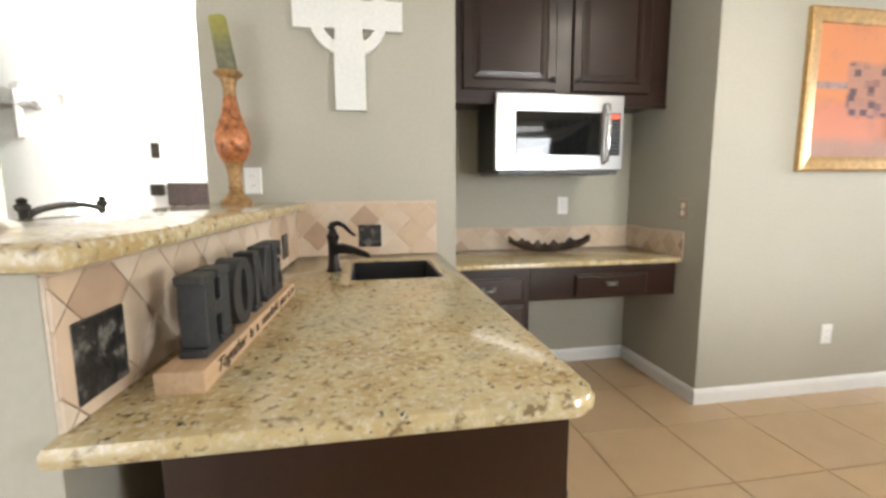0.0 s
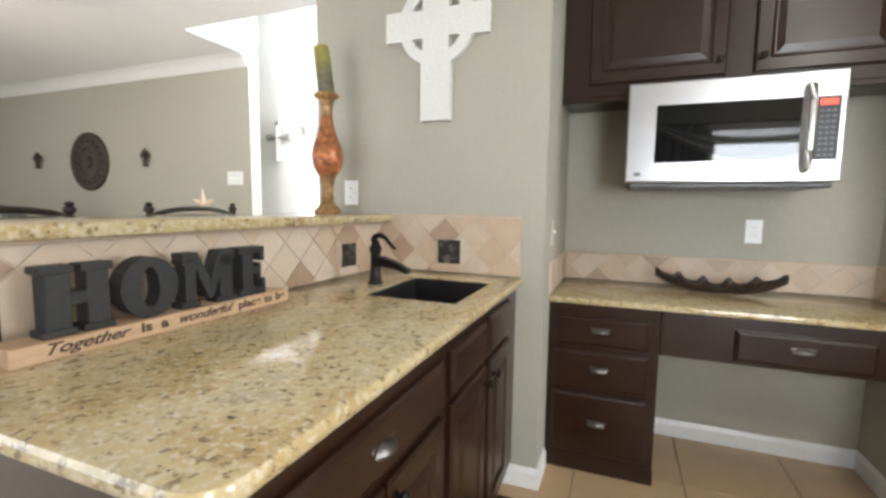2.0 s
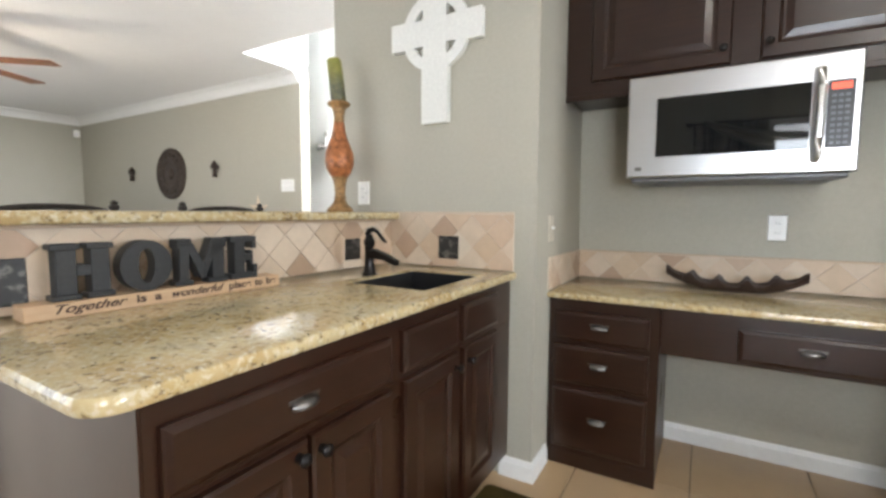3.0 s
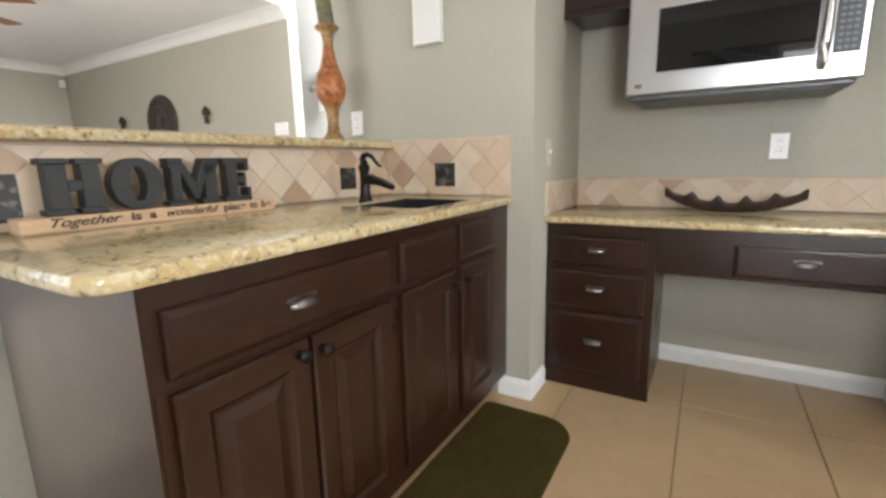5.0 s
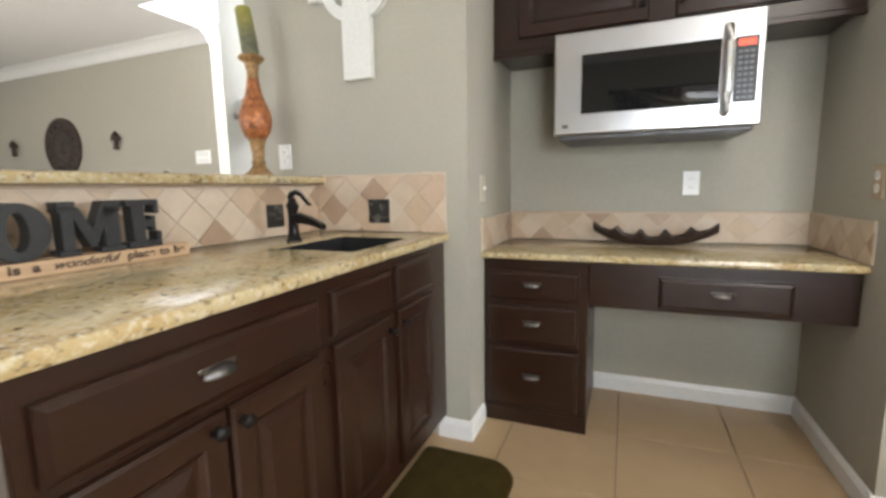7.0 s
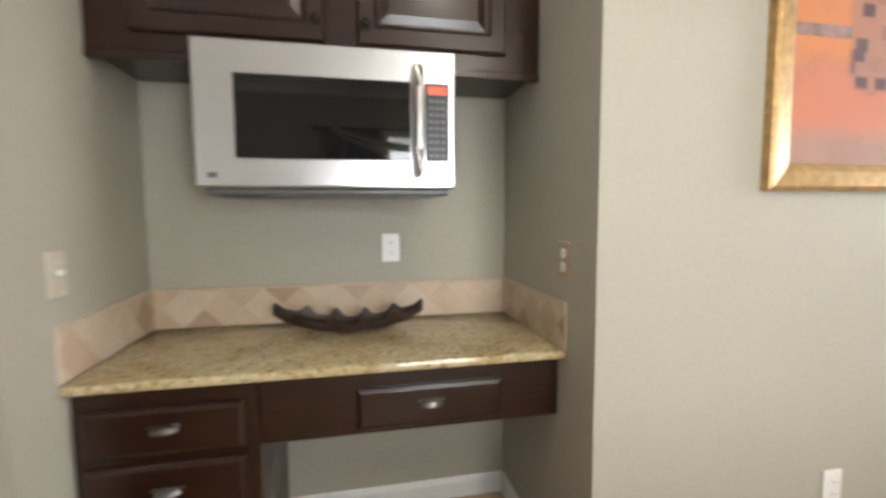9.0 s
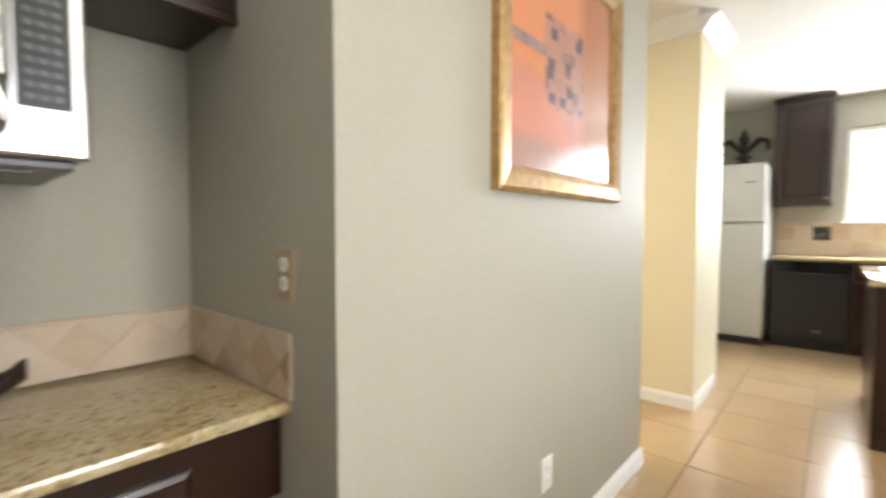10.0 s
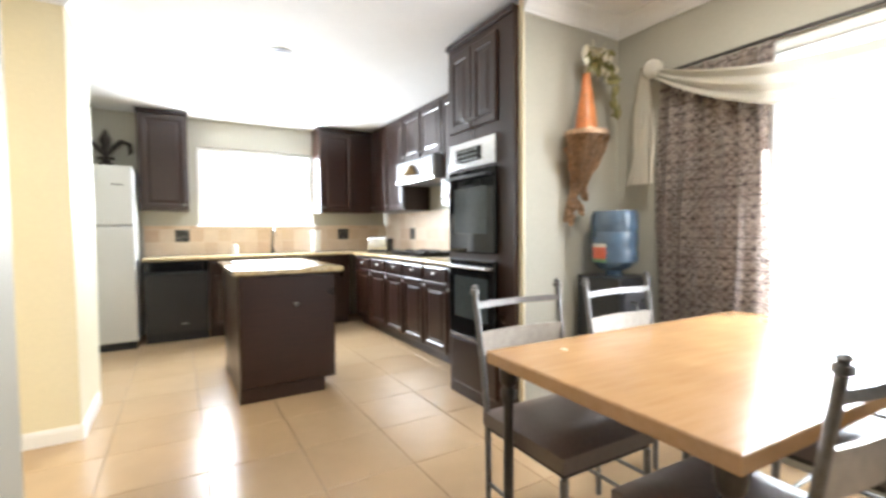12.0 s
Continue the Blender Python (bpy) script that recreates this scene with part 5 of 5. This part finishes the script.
part("vase_body", lathe([(0.062, 0), (0.066, 0.01), (0.055, 0.10), (0.04, 0.20), (0.026, 0.29), (0.02, 0.33), (0.024, 0.34)], 20), plain("orange_glaze", (0.55, 0.19, 0.055), 0.3, depth=0.25), vs, smooth=True)
random.seed(3)
LEAF = plain("dried_leaf_green", (0.24, 0.22, 0.08), 0.6, depth=0.4)
PETAL = plain("cream_petal", (0.66, 0.60, 0.46), 0.6, depth=0.2)
fl = thing("silk_flowers", "trailing cream flowers and olive leaves in a vase", "flowers", pose(4.624, 0.975, 2.095))
for mat, nm, n in ((LEAF, "leaf", 60), (PETAL, "petal", 60)):
    bm = bmesh.new()
    for k in range(n):
        if nm == "leaf" and k % 2:
            t = random.random()
            c0 = Vector((random.gauss(-0.01, 0.02), -0.06 - 0.20 * math.sin(t * 1.5) + random.gauss(0, 0.02), 0.10 - 0.30 * t * t + random.gauss(0, 0.02)))
        else:
            c0 = Vector((random.gauss(-0.01, 0.025), random.gauss(-0.11, 0.055), random.gauss(0.10, 0.05)))
        q = Euler((random.uniform(0, 6), random.uniform(0, 6), random.uniform(0, 6))).to_matrix()
        sz = random.uniform(0.028, 0.055)
        pv = [bm.verts.new(c0 + q @ Vector(p) * sz) for p in ((-1, 0, 0), (-0.3, -0.5, 0.1), (0.5, -0.4, 0.12), (1, 0, 0), (0.5, 0.4, 0.12), (-0.3, 0.5, 0.1), (0, 0, -0.08))]
        for a in range(6):
            bm.faces.new((pv[a], pv[(a + 1) % 6], pv[6]))
    part("leaves" if nm == "leaf" else "blossoms", bm, mat, fl)
part("stems", tube([(0, 0, 0.0), (0, -0.03, 0.06), (0, -0.12, 0.10), (-0.005, -0.22, 0.0), (-0.005, -0.27, -0.16)], 0.004, 6), LEAF, fl)

# patio window, curtains and scarf
w2 = thing("window_2", "tall glazed patio window, glaring with daylight behind blinds", "window", pose(3.425, SY - 0.06, 0.12), kind="structure")
for b in ((-0.475, -0.03, 0, -0.42, 0.03, 2.00), (0.42, -0.03, 0, 0.475, 0.03, 2.00), (-0.42, -0.03, 0, 0.42, 0.03, 0.07), (-0.42, -0.03, 1.93, 0.42, 0.03, 2.00)):
    part("window_frame", box(*b, 0.004), TRIM, w2)
pn = part("pane", box(-0.42, -0.003, 0.07, 0.42, 0.003, 1.93), glass_mat("patio_glass"), w2)
pn.visible_shadow = False
bl = thing("window_blind", "white horizontal blind slats across the patio window", "blind", pose(3.425, SY - 0.115, 0.2))
sl = box(-0.40, -0.022, -0.0015, 0.40, 0.022, 0.0015)
first = part("slat", sl, TRIM, bl, m=pose(0, 0, 0.05, -25, 0, 0))
for k in range(1, 17):
    o = new("slat", first.data)
    o.parent, o.matrix_basis = bl, pose(0, 0, 0.05 + k * 0.105, -25, 0, 0)
part("head_rail", box(-0.41, -0.025, 1.85, 0.41, 0.025, 1.89), TRIM, bl)

m, nt, nodes, links, b = node_mat("dark_patterned_fabric")
v = coords(nt, (1.5, 1.5, 1.5))
sep = nodes.new("ShaderNodeSeparateXYZ")
links.new(v, sep.inputs[0])


def maths(op, a, b2=0.0):
    n = nodes.new("ShaderNodeMath")
    n.operation = op
    for sock, val in ((n.inputs[0], a), (n.inputs[1], b2)):
        if isinstance(val, (int, float)):
            sock.default_value = val
        else:
            links.new(val, sock)
    return n.outputs[0]


# woven rows of crosses between bars
px, pz = maths("PINGPONG", sep.outputs[0], 0.024), maths("PINGPONG", sep.outputs[2], 0.041)
cross = maths("LESS_THAN", maths("ABSOLUTE", maths("SUBTRACT", px, maths("MULTIPLY", pz, 0.58))), 0.0045)
bars = maths("GREATER_THAN", pz, 0.035)
fine = maths("GREATER_THAN", maths("PINGPONG", sep.outputs[2], 0.008), 0.0055)
posts = maths("GREATER_THAN", px, 0.0205)
ink = maths("MAXIMUM", maths("MAXIMUM", cross, bars), maths("MULTIPLY", maths("MAXIMUM", fine, posts), 0.65))
worn = ramp(nt, noise_tex(nt, v, 45, 3), [(0.35, (0.25,) * 3), (0.6, (1, 1, 1))])
patch = ramp(nt, noise_tex(nt, v, 7, 2), [(0.45, (0.68, 0.60, 0.53)), (0.6, (0.58, 0.49, 0.42))])
c = mix(nt, maths("MULTIPLY", ink, worn), patch, (0.060, 0.046, 0.052))
links.new(c, b.inputs["Base Color"])
b.inputs["Roughness"].default_value = 0.85
tr = nodes.new("ShaderNodeBsdfTranslucent")
links.new(c, tr.inputs[0])
ms = nodes.new("ShaderNodeMixShader")
ms.inputs[0].default_value = 0.42
links.new(b.outputs[0], ms.inputs[1])
links.new(tr.outputs[0], ms.inputs[2])
links.new(ms.outputs[0], nodes["Material Output"].inputs[0])
FABRIC = m
SHEER = plain("ivory_sheer_fabric", (0.82, 0.79, 0.71), 0.85, grain=120, depth=0.06, bumps=0.2)
snt = SHEER.node_tree
tr = snt.nodes.new("ShaderNodeBsdfTranslucent")
tr.inputs[0].default_value = (0.82, 0.79, 0.71, 1)
ms = snt.nodes.new("ShaderNodeMixShader")
ms.inputs[0].default_value = 0.55
snt.links.new(snt.nodes["Principled BSDF"].outputs[0], ms.inputs[1])
snt.links.new(tr.outputs[0], ms.inputs[2])
snt.links.new(ms.outputs[0], snt.nodes["Material Output"].inputs[0])


def drape(w, h, folds, amp, lean=0.0, nz=24):
    """Hanging cloth, local x across and z down from 0, with folds and thickness."""
    bm = bmesh.new()
    nx = folds * 8
    rows = []
    for k in range(nz + 1):
        z = -h * k / nz
        row = []
        for i in range(nx + 1):
            u = i / nx
            ph = u * folds * 2 * math.pi
            d = amp * (0.6 + 0.4 * k / nz) * math.sin(ph + 0.5 * math.sin(3 * u + k * 0.12)) + 0.006 * math.sin(ph * 2.3 + k * 0.3)
            row.append(bm.verts.new((u * w + 0.012 * math.sin(k * 0.35 + u * 5), d + lean * k / nz, z)))
        rows.append(row)
    for a, b2 in zip(rows, rows[1:]):
        for i in range(nx):
            bm.faces.new((a[i], a[i + 1], b2[i + 1], b2[i]))
    bmesh.ops.solidify(bm, geom=bm.faces[:], thickness=0.003)
    return bm


ct = thing("curtain", "dark patterned curtain hanging in folds beside the patio window", "curtain", pose(3.80, SY + 0.075, 2.085))
part("cloth", drape(0.61, 2.05, 6, 0.036), FABRIC, ct, smooth=True)
ct2 = thing("curtain", "dark patterned curtain drawn back from the patio window", "curtain", pose(2.30, SY + 0.075, 2.085))
part("cloth", drape(0.66, 2.05, 6, 0.028), FABRIC, ct2, smooth=True)
rod = thing("curtain_rod", "slim metal curtain rod over the patio window", "curtain rod", pose(0, 0, 0))
part("rod", tube([(2.25, SY + 0.075, 2.10), (4.46, SY + 0.075, 2.10)], 0.010, 10), DARKMETAL, rod, smooth=True)
for x in (2.27, 4.44):
    part("bracket", tube([(x, SY + 0.001, 2.10), (x, SY + 0.075, 2.10)], 0.008, 8), DARKMETAL, rod)
    part("finial", lathe([(0.008, 0), (0.02, 0.01), (0.022, 0.025), (0.012, 0.04)], 12), DARKMETAL, rod, m=pose(x, SY + 0.075, 2.10, 0, 90 if x > 3 else -90, 0))
sf = thing("window_scarf", "ivory scarf swagged over the curtain rod", "window scarf", pose(0, 0, 0))
bm = bmesh.new()
rows = []
for k in range(31):
    u = k / 30
    x = 4.42 - u * (4.42 - 2.40)
    sag = 0.30 * 4 * u * (1 - u)
    row = []
    for i in range(13):
        w = i / 12
        hgt = 0.05 + 0.07 * 4 * u * (1 - u)
        row.append(bm.verts.new((x, SY + 0.115 + 0.018 * math.sin(w * 14 + u * 4) + 0.02 * w, 2.135 - sag * (0.65 + 0.35 * w) - hgt * w)))
    rows.append(row)
for a, b2 in zip(rows, rows[1:]):
    for i in range(12):
        bm.faces.new((a[i], a[i + 1], b2[i + 1], b2[i]))
bmesh.ops.solidify(bm, geom=bm.faces[:], thickness=0.003)
part("swag", bm, SHEER, sf, smooth=True)
bm = drape(0.17, 0.70, 3, 0.022)
for v in bm.verts:
    k = -v.co.z / 0.70
    v.co.x = (v.co.x - 0.085) * (0.45 + 0.75 * k) + 0.085 + 0.02 * k
part("tail", bm, SHEER, sf, m=pose(4.385, SY + 0.12, 2.155), smooth=True)
part("knot", lathe([(0.01, -0.06), (0.05, -0.03), (0.06, 0.0), (0.045, 0.035), (0.01, 0.05)], 12), SHEER, sf, m=pose(4.42, SY + 0.115, 2.13, 20, 30, 0), smooth=True)

# ---- outside the windows ----
GLARE = glow_mat("bright_sky_backdrop", (1.0, 1.0, 1.0), 5.0)
SHADE = glow_mat("pale_fill_backdrop", (1.0, 1.0, 1.0), 1.5)
solid("backdrop", box(1.6, -1.22, -0.1, 5.2, -1.2, 4.0), GLARE, "white sky glare outside the patio window", "backdrop", kind="structure")
# glow sheet for the unseen door opening, kept low so sun passes over
solid("backdrop", box(-3.4, -0.62, -0.1, 1.5, -0.6, 2.0), SHADE, "pale glow behind an unseen living room door opening", "backdrop", kind="structure")
# glow sheet for the added opening in the living room's end wall
solid("backdrop", box(-7.2, -0.4, -0.1, -7.18, 4.2, 4.0), SHADE, "pale glow behind an opening added for living room fill light", "backdrop", kind="structure")
solid("backdrop", box(10.2, 0.2, -0.1, 10.22, 4.2, 4.0), GLARE, "white sky glare outside the kitchen window", "backdrop", kind="structure")

# ---- living room and entry, seen over the bar ----
BRONZED = plain("dark_bronze_relief", (0.06, 0.042, 0.03), 0.6, 0.4, grain=50, depth=0.4, bumps=0.6)
md = thing("wall_medallion", "round dark bronze wall medallion with raised rings", "wall ornament", pose(-3.42, 5.088, 1.632, 90, 0, 0))
part("disc", lathe([(0.32, 0), (0.32, 0.02), (0.30, 0.032), (0.275, 0.03), (0.265, 0.02), (0.20, 0.02), (0.19, 0.03), (0.16, 0.03), (0.15, 0.018), (0.07, 0.016), (0.06, 0.03), (0.03, 0.04), (0.005, 0.042)], 48), BRONZED, md, smooth=True)
for k in range(16):
    a = 2 * math.pi * k / 16
    part("rosette", lathe([(0.026, 0), (0.022, 0.012), (0.008, 0.018), (0.002, 0.019)], 10), BRONZED, md, m=pose(0.2325 * math.cos(a), 0.2325 * math.sin(a), 0.0195), smooth=True)


def fleur(m, s0):
    bm = tube([(0, 0, -0.09), (0, 0, 0.0), (0, 0, 0.05), (0, 0, 0.10)], 0.02, 8, radii=[0.03, 0.012, 0.04, 0.005])
    for s in (-1, 1):
        tube([(0, 0, -0.02), (s * 0.03, 0, 0.02), (s * 0.065, 0, 0.03), (s * 0.07, 0, -0.005)], 0.015, 8, bm=bm, radii=[0.01, 0.017, 0.015, 0.008])
    tube([(-0.04, 0, -0.03), (0.04, 0, -0.03)], 0.011, 8, bm=bm)
    for v in bm.verts:
        v.co *= s0
    return solid("fleur_ornament", bm, BRONZED, "small dark bronze fleur-de-lis on the living room wall", "wall ornament", "small fleurs beside the medallion", m=m, smooth=True)


fleur(pose(-2.49, 5.06, 1.65), 1.0)
fleur(pose(-4.344, 5.06, 1.66), 1.0)
sp = thing("wall_switch", "white four-gang switch plate on the living room wall", "switch", pose(-1.30, 5.089, 1.434))
part("plate", rings_panel(0.19, 0.125, 0.006, ((0, 0.003), (0.003, 0), (0.006, 0))), WHITE, sp, m=pose(-0.095, -0.006, -0.0625))
for k in range(4):
    part("toggle", box(-0.072 + k * 0.046, -0.012, -0.008, -0.064 + k * 0.046, -0.006, 0.010), WHITE, sp)
se = thing("motion_sensor_box", "small white sensor high in the wall corner", "sensor", pose(-5.76, 5.01, 2.31, 0, 0, 45))
part("case", box(-0.035, -0.03, -0.05, 0.035, 0.03, 0.05, 0.01, 2), WHITE, se, smooth=True)
part("lens", box(-0.024, -0.033, -0.035, 0.024, -0.0305, 0.01), plain("milky_lens", (0.7, 0.7, 0.7), 0.3), se)

# bar stools on the far side of the bar
def stool(m, first=None):
    if first:
        return copy_thing(first, m)
    s = thing("bar_stool", "dark wrought-iron bar stool with an arched back", "bar stool", m, group="stools at the bar")
    part("seat", lathe([(0.17, 0.70), (0.19, 0.715), (0.19, 0.74), (0.15, 0.76), (0.02, 0.765)], 24), plain("dark_stool_vinyl", (0.05, 0.04, 0.035), 0.4, depth=0.15), s, smooth=True)
    for sy in (-1, 1):
        part("back_post", tube([(-0.16, sy * 0.17, 0.70), (-0.20, sy * 0.195, 0.95), (-0.21, sy * 0.20, 1.17)], 0.012, 8), IRON, s, smooth=True)
        part("finial", lathe([(0.012, 0), (0.019, 0.008), (0.019, 0.02), (0.011, 0.026), (0.015, 0.034), (0.004, 0.042)], 12), IRON, s, m=pose(-0.21, sy * 0.20, 1.165), smooth=True)
        for sx in (-1, 1):
            part("leg", tube([(sx * 0.13, sy * 0.13, 0.702), (sx * 0.19, sy * 0.19, 0.0)], 0.012, 8), IRON, s, smooth=True)
        part("foot_rail", tube([(sy * 0.175, -0.172, 0.22), (sy * 0.175, 0.172, 0.22)], 0.009, 8), IRON, s)
    part("back_arch", tube([(-0.208, 0.20 * math.cos(math.pi * k / 12), 1.125 + 0.055 * math.sin(math.pi * k / 12) ** 0.7) for k in range(13)], 0.011, 8), IRON, s, smooth=True)
    part("back_scroll", tube([(-0.205, 0.12 * math.cos(a), 1.02 + 0.07 * math.sin(a)) for a in [k * math.pi / 10 for k in range(21)]], 0.007, 8), IRON, s, smooth=True)
    return s


s1 = stool(pose(0.66, 3.19, 0))
stool(pose(0.66, 2.54, 0, 0, 0, 3), s1)

fan = thing("ceiling_fan", "brown-bladed ceiling fan with a lit bowl", "ceiling fan", pose(-2.25, 2.90, H))
part("canopy", lathe([(0.07, -0.001), (0.07, -0.02), (0.04, -0.05), (0.014, -0.06)], 20), BRONZE, fan, smooth=True)
part("downrod", lathe([(0.012, -0.19), (0.012, -0.058)], 12), BRONZE, fan)
part("motor", lathe([(0.05, -0.38), (0.10, -0.36), (0.13, -0.30), (0.12, -0.23), (0.06, -0.19)], 24), BRONZE, fan, smooth=True)
part("bowl", lathe([(0.02, -0.50), (0.08, -0.475), (0.115, -0.43), (0.12, -0.385), (0.05, -0.3805)], 24), glow_mat("lit_bowl", (1, 0.86, 0.66), 6.0), fan, "lit frosted bowl", smooth=True)
BLADE = wood_mat("fan_blade_wood", (0.16, 0.055, 0.02), (0.24, 0.09, 0.035), 0.35)
for k in range(5):
    a = 43 + 72 * k
    part("blade", box(0.17, -0.07, -0.306, 0.68, 0.07, -0.298, 0.003), BLADE, fan, m=pose(0, 0, 0, 0, 0, a))
    part("blade_iron", box(0.09, -0.02, -0.3, 0.20, 0.02, -0.2945), BRONZE, fan, m=pose(0, 0, 0, 0, 0, a))

# sofa back and a starfish ornament beyond the bar
so = thing("sofa", "dark leather sofa with a curved back", "sofa", pose(-3.6, 4.1, 0))
bm = bmesh.new()
rows = []
for k in range(17):
    u = k / 16 * 2 - 1
    top = 1.19 - 0.14 * abs(u) ** 2.5
    rows.append([bm.verts.new((u * 0.95, y, z)) for y, z in ((-0.05, 0.35), (-0.09, top - 0.08), (-0.05, top - 0.01), (0.03, top), (0.09, top - 0.05), (0.12, 0.35))])
for a, b2 in zip(rows, rows[1:]):
    for k in range(6):
        bm.faces.new((a[k], a[(k + 1) % 6], b2[(k + 1) % 6], b2[k]))
bm.faces.new(rows[0])
bm.faces.new(rows[-1])
DL = plain("dark_leather", (0.02, 0.017, 0.018), 0.35, depth=0.2, bumps=0.2)
part("back", bm, DL, so, smooth=True)
part("seat", box(-0.93, -0.85, 0.12, 0.93, -0.06, 0.46, 0.05, 3), DL, so, smooth=True)
for x in (-1, 1):
    part("arm", box(x * 0.95 - 0.09, -0.86, 0.0, x * 0.95 + 0.09, 0.05, 0.62, 0.05, 3), DL, so, smooth=True)
cb = thing("pedestal", "plain dark pedestal stand in the living room", "pedestal", pose(-1.32, 4.75, 0))
part("column", box(-0.13, -0.13, 0.04, 0.13, 0.13, 1.06, 0.006), ESPRESSO, cb)
part("base", box(-0.16, -0.16, 0, 0.16, 0.16, 0.0395, 0.006), ESPRESSO, cb)
bm = bmesh.new()
ctr = [bm.verts.new((0, y, 0)) for y in (-0.025, 0.025)]
rim = []
for k in range(10):
    a = math.pi / 2 + 2 * math.pi * k / 10
    r = 0.15 if k % 2 == 0 else 0.055
    rim.append(bm.verts.new((r * math.cos(a), 0, r * math.sin(a))))
for k in range(10):
    for c0 in ctr:
        bm.faces.new((c0, rim[k], rim[(k + 1) % 10]))
solid("starfish_ornament", bm, plain("bleached_starfish", (0.62, 0.50, 0.36), 0.7, depth=0.2, bumps=0.3), "bleached tan starfish ornament on a pedestal", "ornament", m=pose(-1.32, 4.75, 1.182, 6, 0, 0))

# entry
bm = tube([(0, 0, -0.20), (0, 0, 0.18)], 0.03, 4, radii=[0.035, 0.035])
tube([(-0.12, 0, 0.06), (0.12, 0, 0.06)], 0.03, 4, bm=bm)
for x, z in ((0, 0.2), (-0.13, 0.06), (0.13, 0.06)):
    join(bm, lathe([(0.04, -0.02), (0.045, 0), (0.03, 0.02)], 10), pose(x, 0, z, 90, 0, 0))
solid("entry_cross", bm, plain("grey_stone_cross", (0.42, 0.40, 0.38), 0.7, depth=0.25), "grey stone cross on the white entry wall", "wall ornament", m=pose(-1.11, 5.47, 1.808) @ Matrix.Diagonal((0.92, 1, 0.92, 1)))
dr = thing("door_1", "white panelled front door at the end of the hall", "door", pose(-1.755, 7.998, 0), kind="structure")
dd = part("door_leaf", box(-0.575, 0.03, 0.005, -0.50, 0.07, 2.03, 0.003), TRIM, dr)
for q in ((-0.015, 0.03, 0.005, 0.055, 0.07, 2.03), (-0.4995, 0.03, 0.005, -0.0155, 0.07, 0.22), (-0.4995, 0.03, 1.92, -0.0155, 0.07, 2.03)):
    part("door_rail", box(*q, 0.003), TRIM, dr)
pn = part("pane", box(-0.4995, 0.046, 0.22, -0.0155, 0.052, 1.92), glass_mat("door_glass"), dr)
pn.visible_shadow = False
part("door_handle", tube([(-0.53, 0.03, 0.98), (-0.53, -0.03, 0.98), (-0.45, -0.03, 0.98)], 0.009, 8), CHROME, dr)
solid("backdrop", box(-3.0, 8.9, -0.1, -0.6, 8.92, 3.2), GLARE, "white sky glare outside the front door", "backdrop", kind="structure")

kp = thing("key_hook_plaque", "small dark plaque beside the hall opening", "plaque", pose(-0.21, 5.499, 1.535))
part("plate", box(-0.03, -0.012, -0.06, 0.03, 0, 0.06, 0.004), IRON, kp)
kp2 = thing("wall_phone_holder", "small dark holder below the plaque", "holder", pose(-0.21, 5.499, 1.24))
part("pocket", box(-0.05, -0.05, -0.06, 0.05, 0, 0.03, 0.008), IRON, kp2)
part("back_plate", box(-0.03, -0.008, 0.0305, 0.03, 0, 0.10, 0.003), WHITE, kp2)
bn = thing("hall_bench", "dark wooden bench with a slatted high back", "bench", pose(0.17, 5.48, 0))
part("back_rail", box(-0.30, -0.04, 1.10, 0.45, 0, 1.28, 0.008), CARVED, bn)
for x in (-0.28, 0.41):
    part("post", box(x, -0.04, 0, x + 0.04, 0, 1.0995, 0.004), CARVED, bn)
part("seat", box(-0.30, -0.42, 0.42, 0.45, -0.041, 0.46, 0.006), CARVED, bn)
for x in (-0.28, 0.41):
    part("leg", box(x, -0.41, 0, x + 0.04, -0.37, 0.4195, 0.004), CARVED, bn)

# ---- floor tiles ----
T = 0.457
tile_mesh = None
for i in range(-2, 16):
    for j in range(-7, 6):
        x, y = 2.443 + (i - 1) * T, 3.465 + j * T
        if x > 8.95 or y + T < 0.35 or (y > 4.3 and not 3.2 < x < 6.0):
            continue
        if tile_mesh is None:
            ob = link("floor_tile", box(-T / 2 + 0.0025, -T / 2 + 0.0025, -0.008, T / 2 - 0.0025, T / 2 - 0.0025, 0.0, 0.0015), FLOORTILE)
            tile_mesh = ob.data
        else:
            ob = new("floor_tile", tile_mesh)
        ob.parent = floor
        ob.matrix_basis = pose(x + T / 2, y + T / 2, random.uniform(-0.0006, 0))
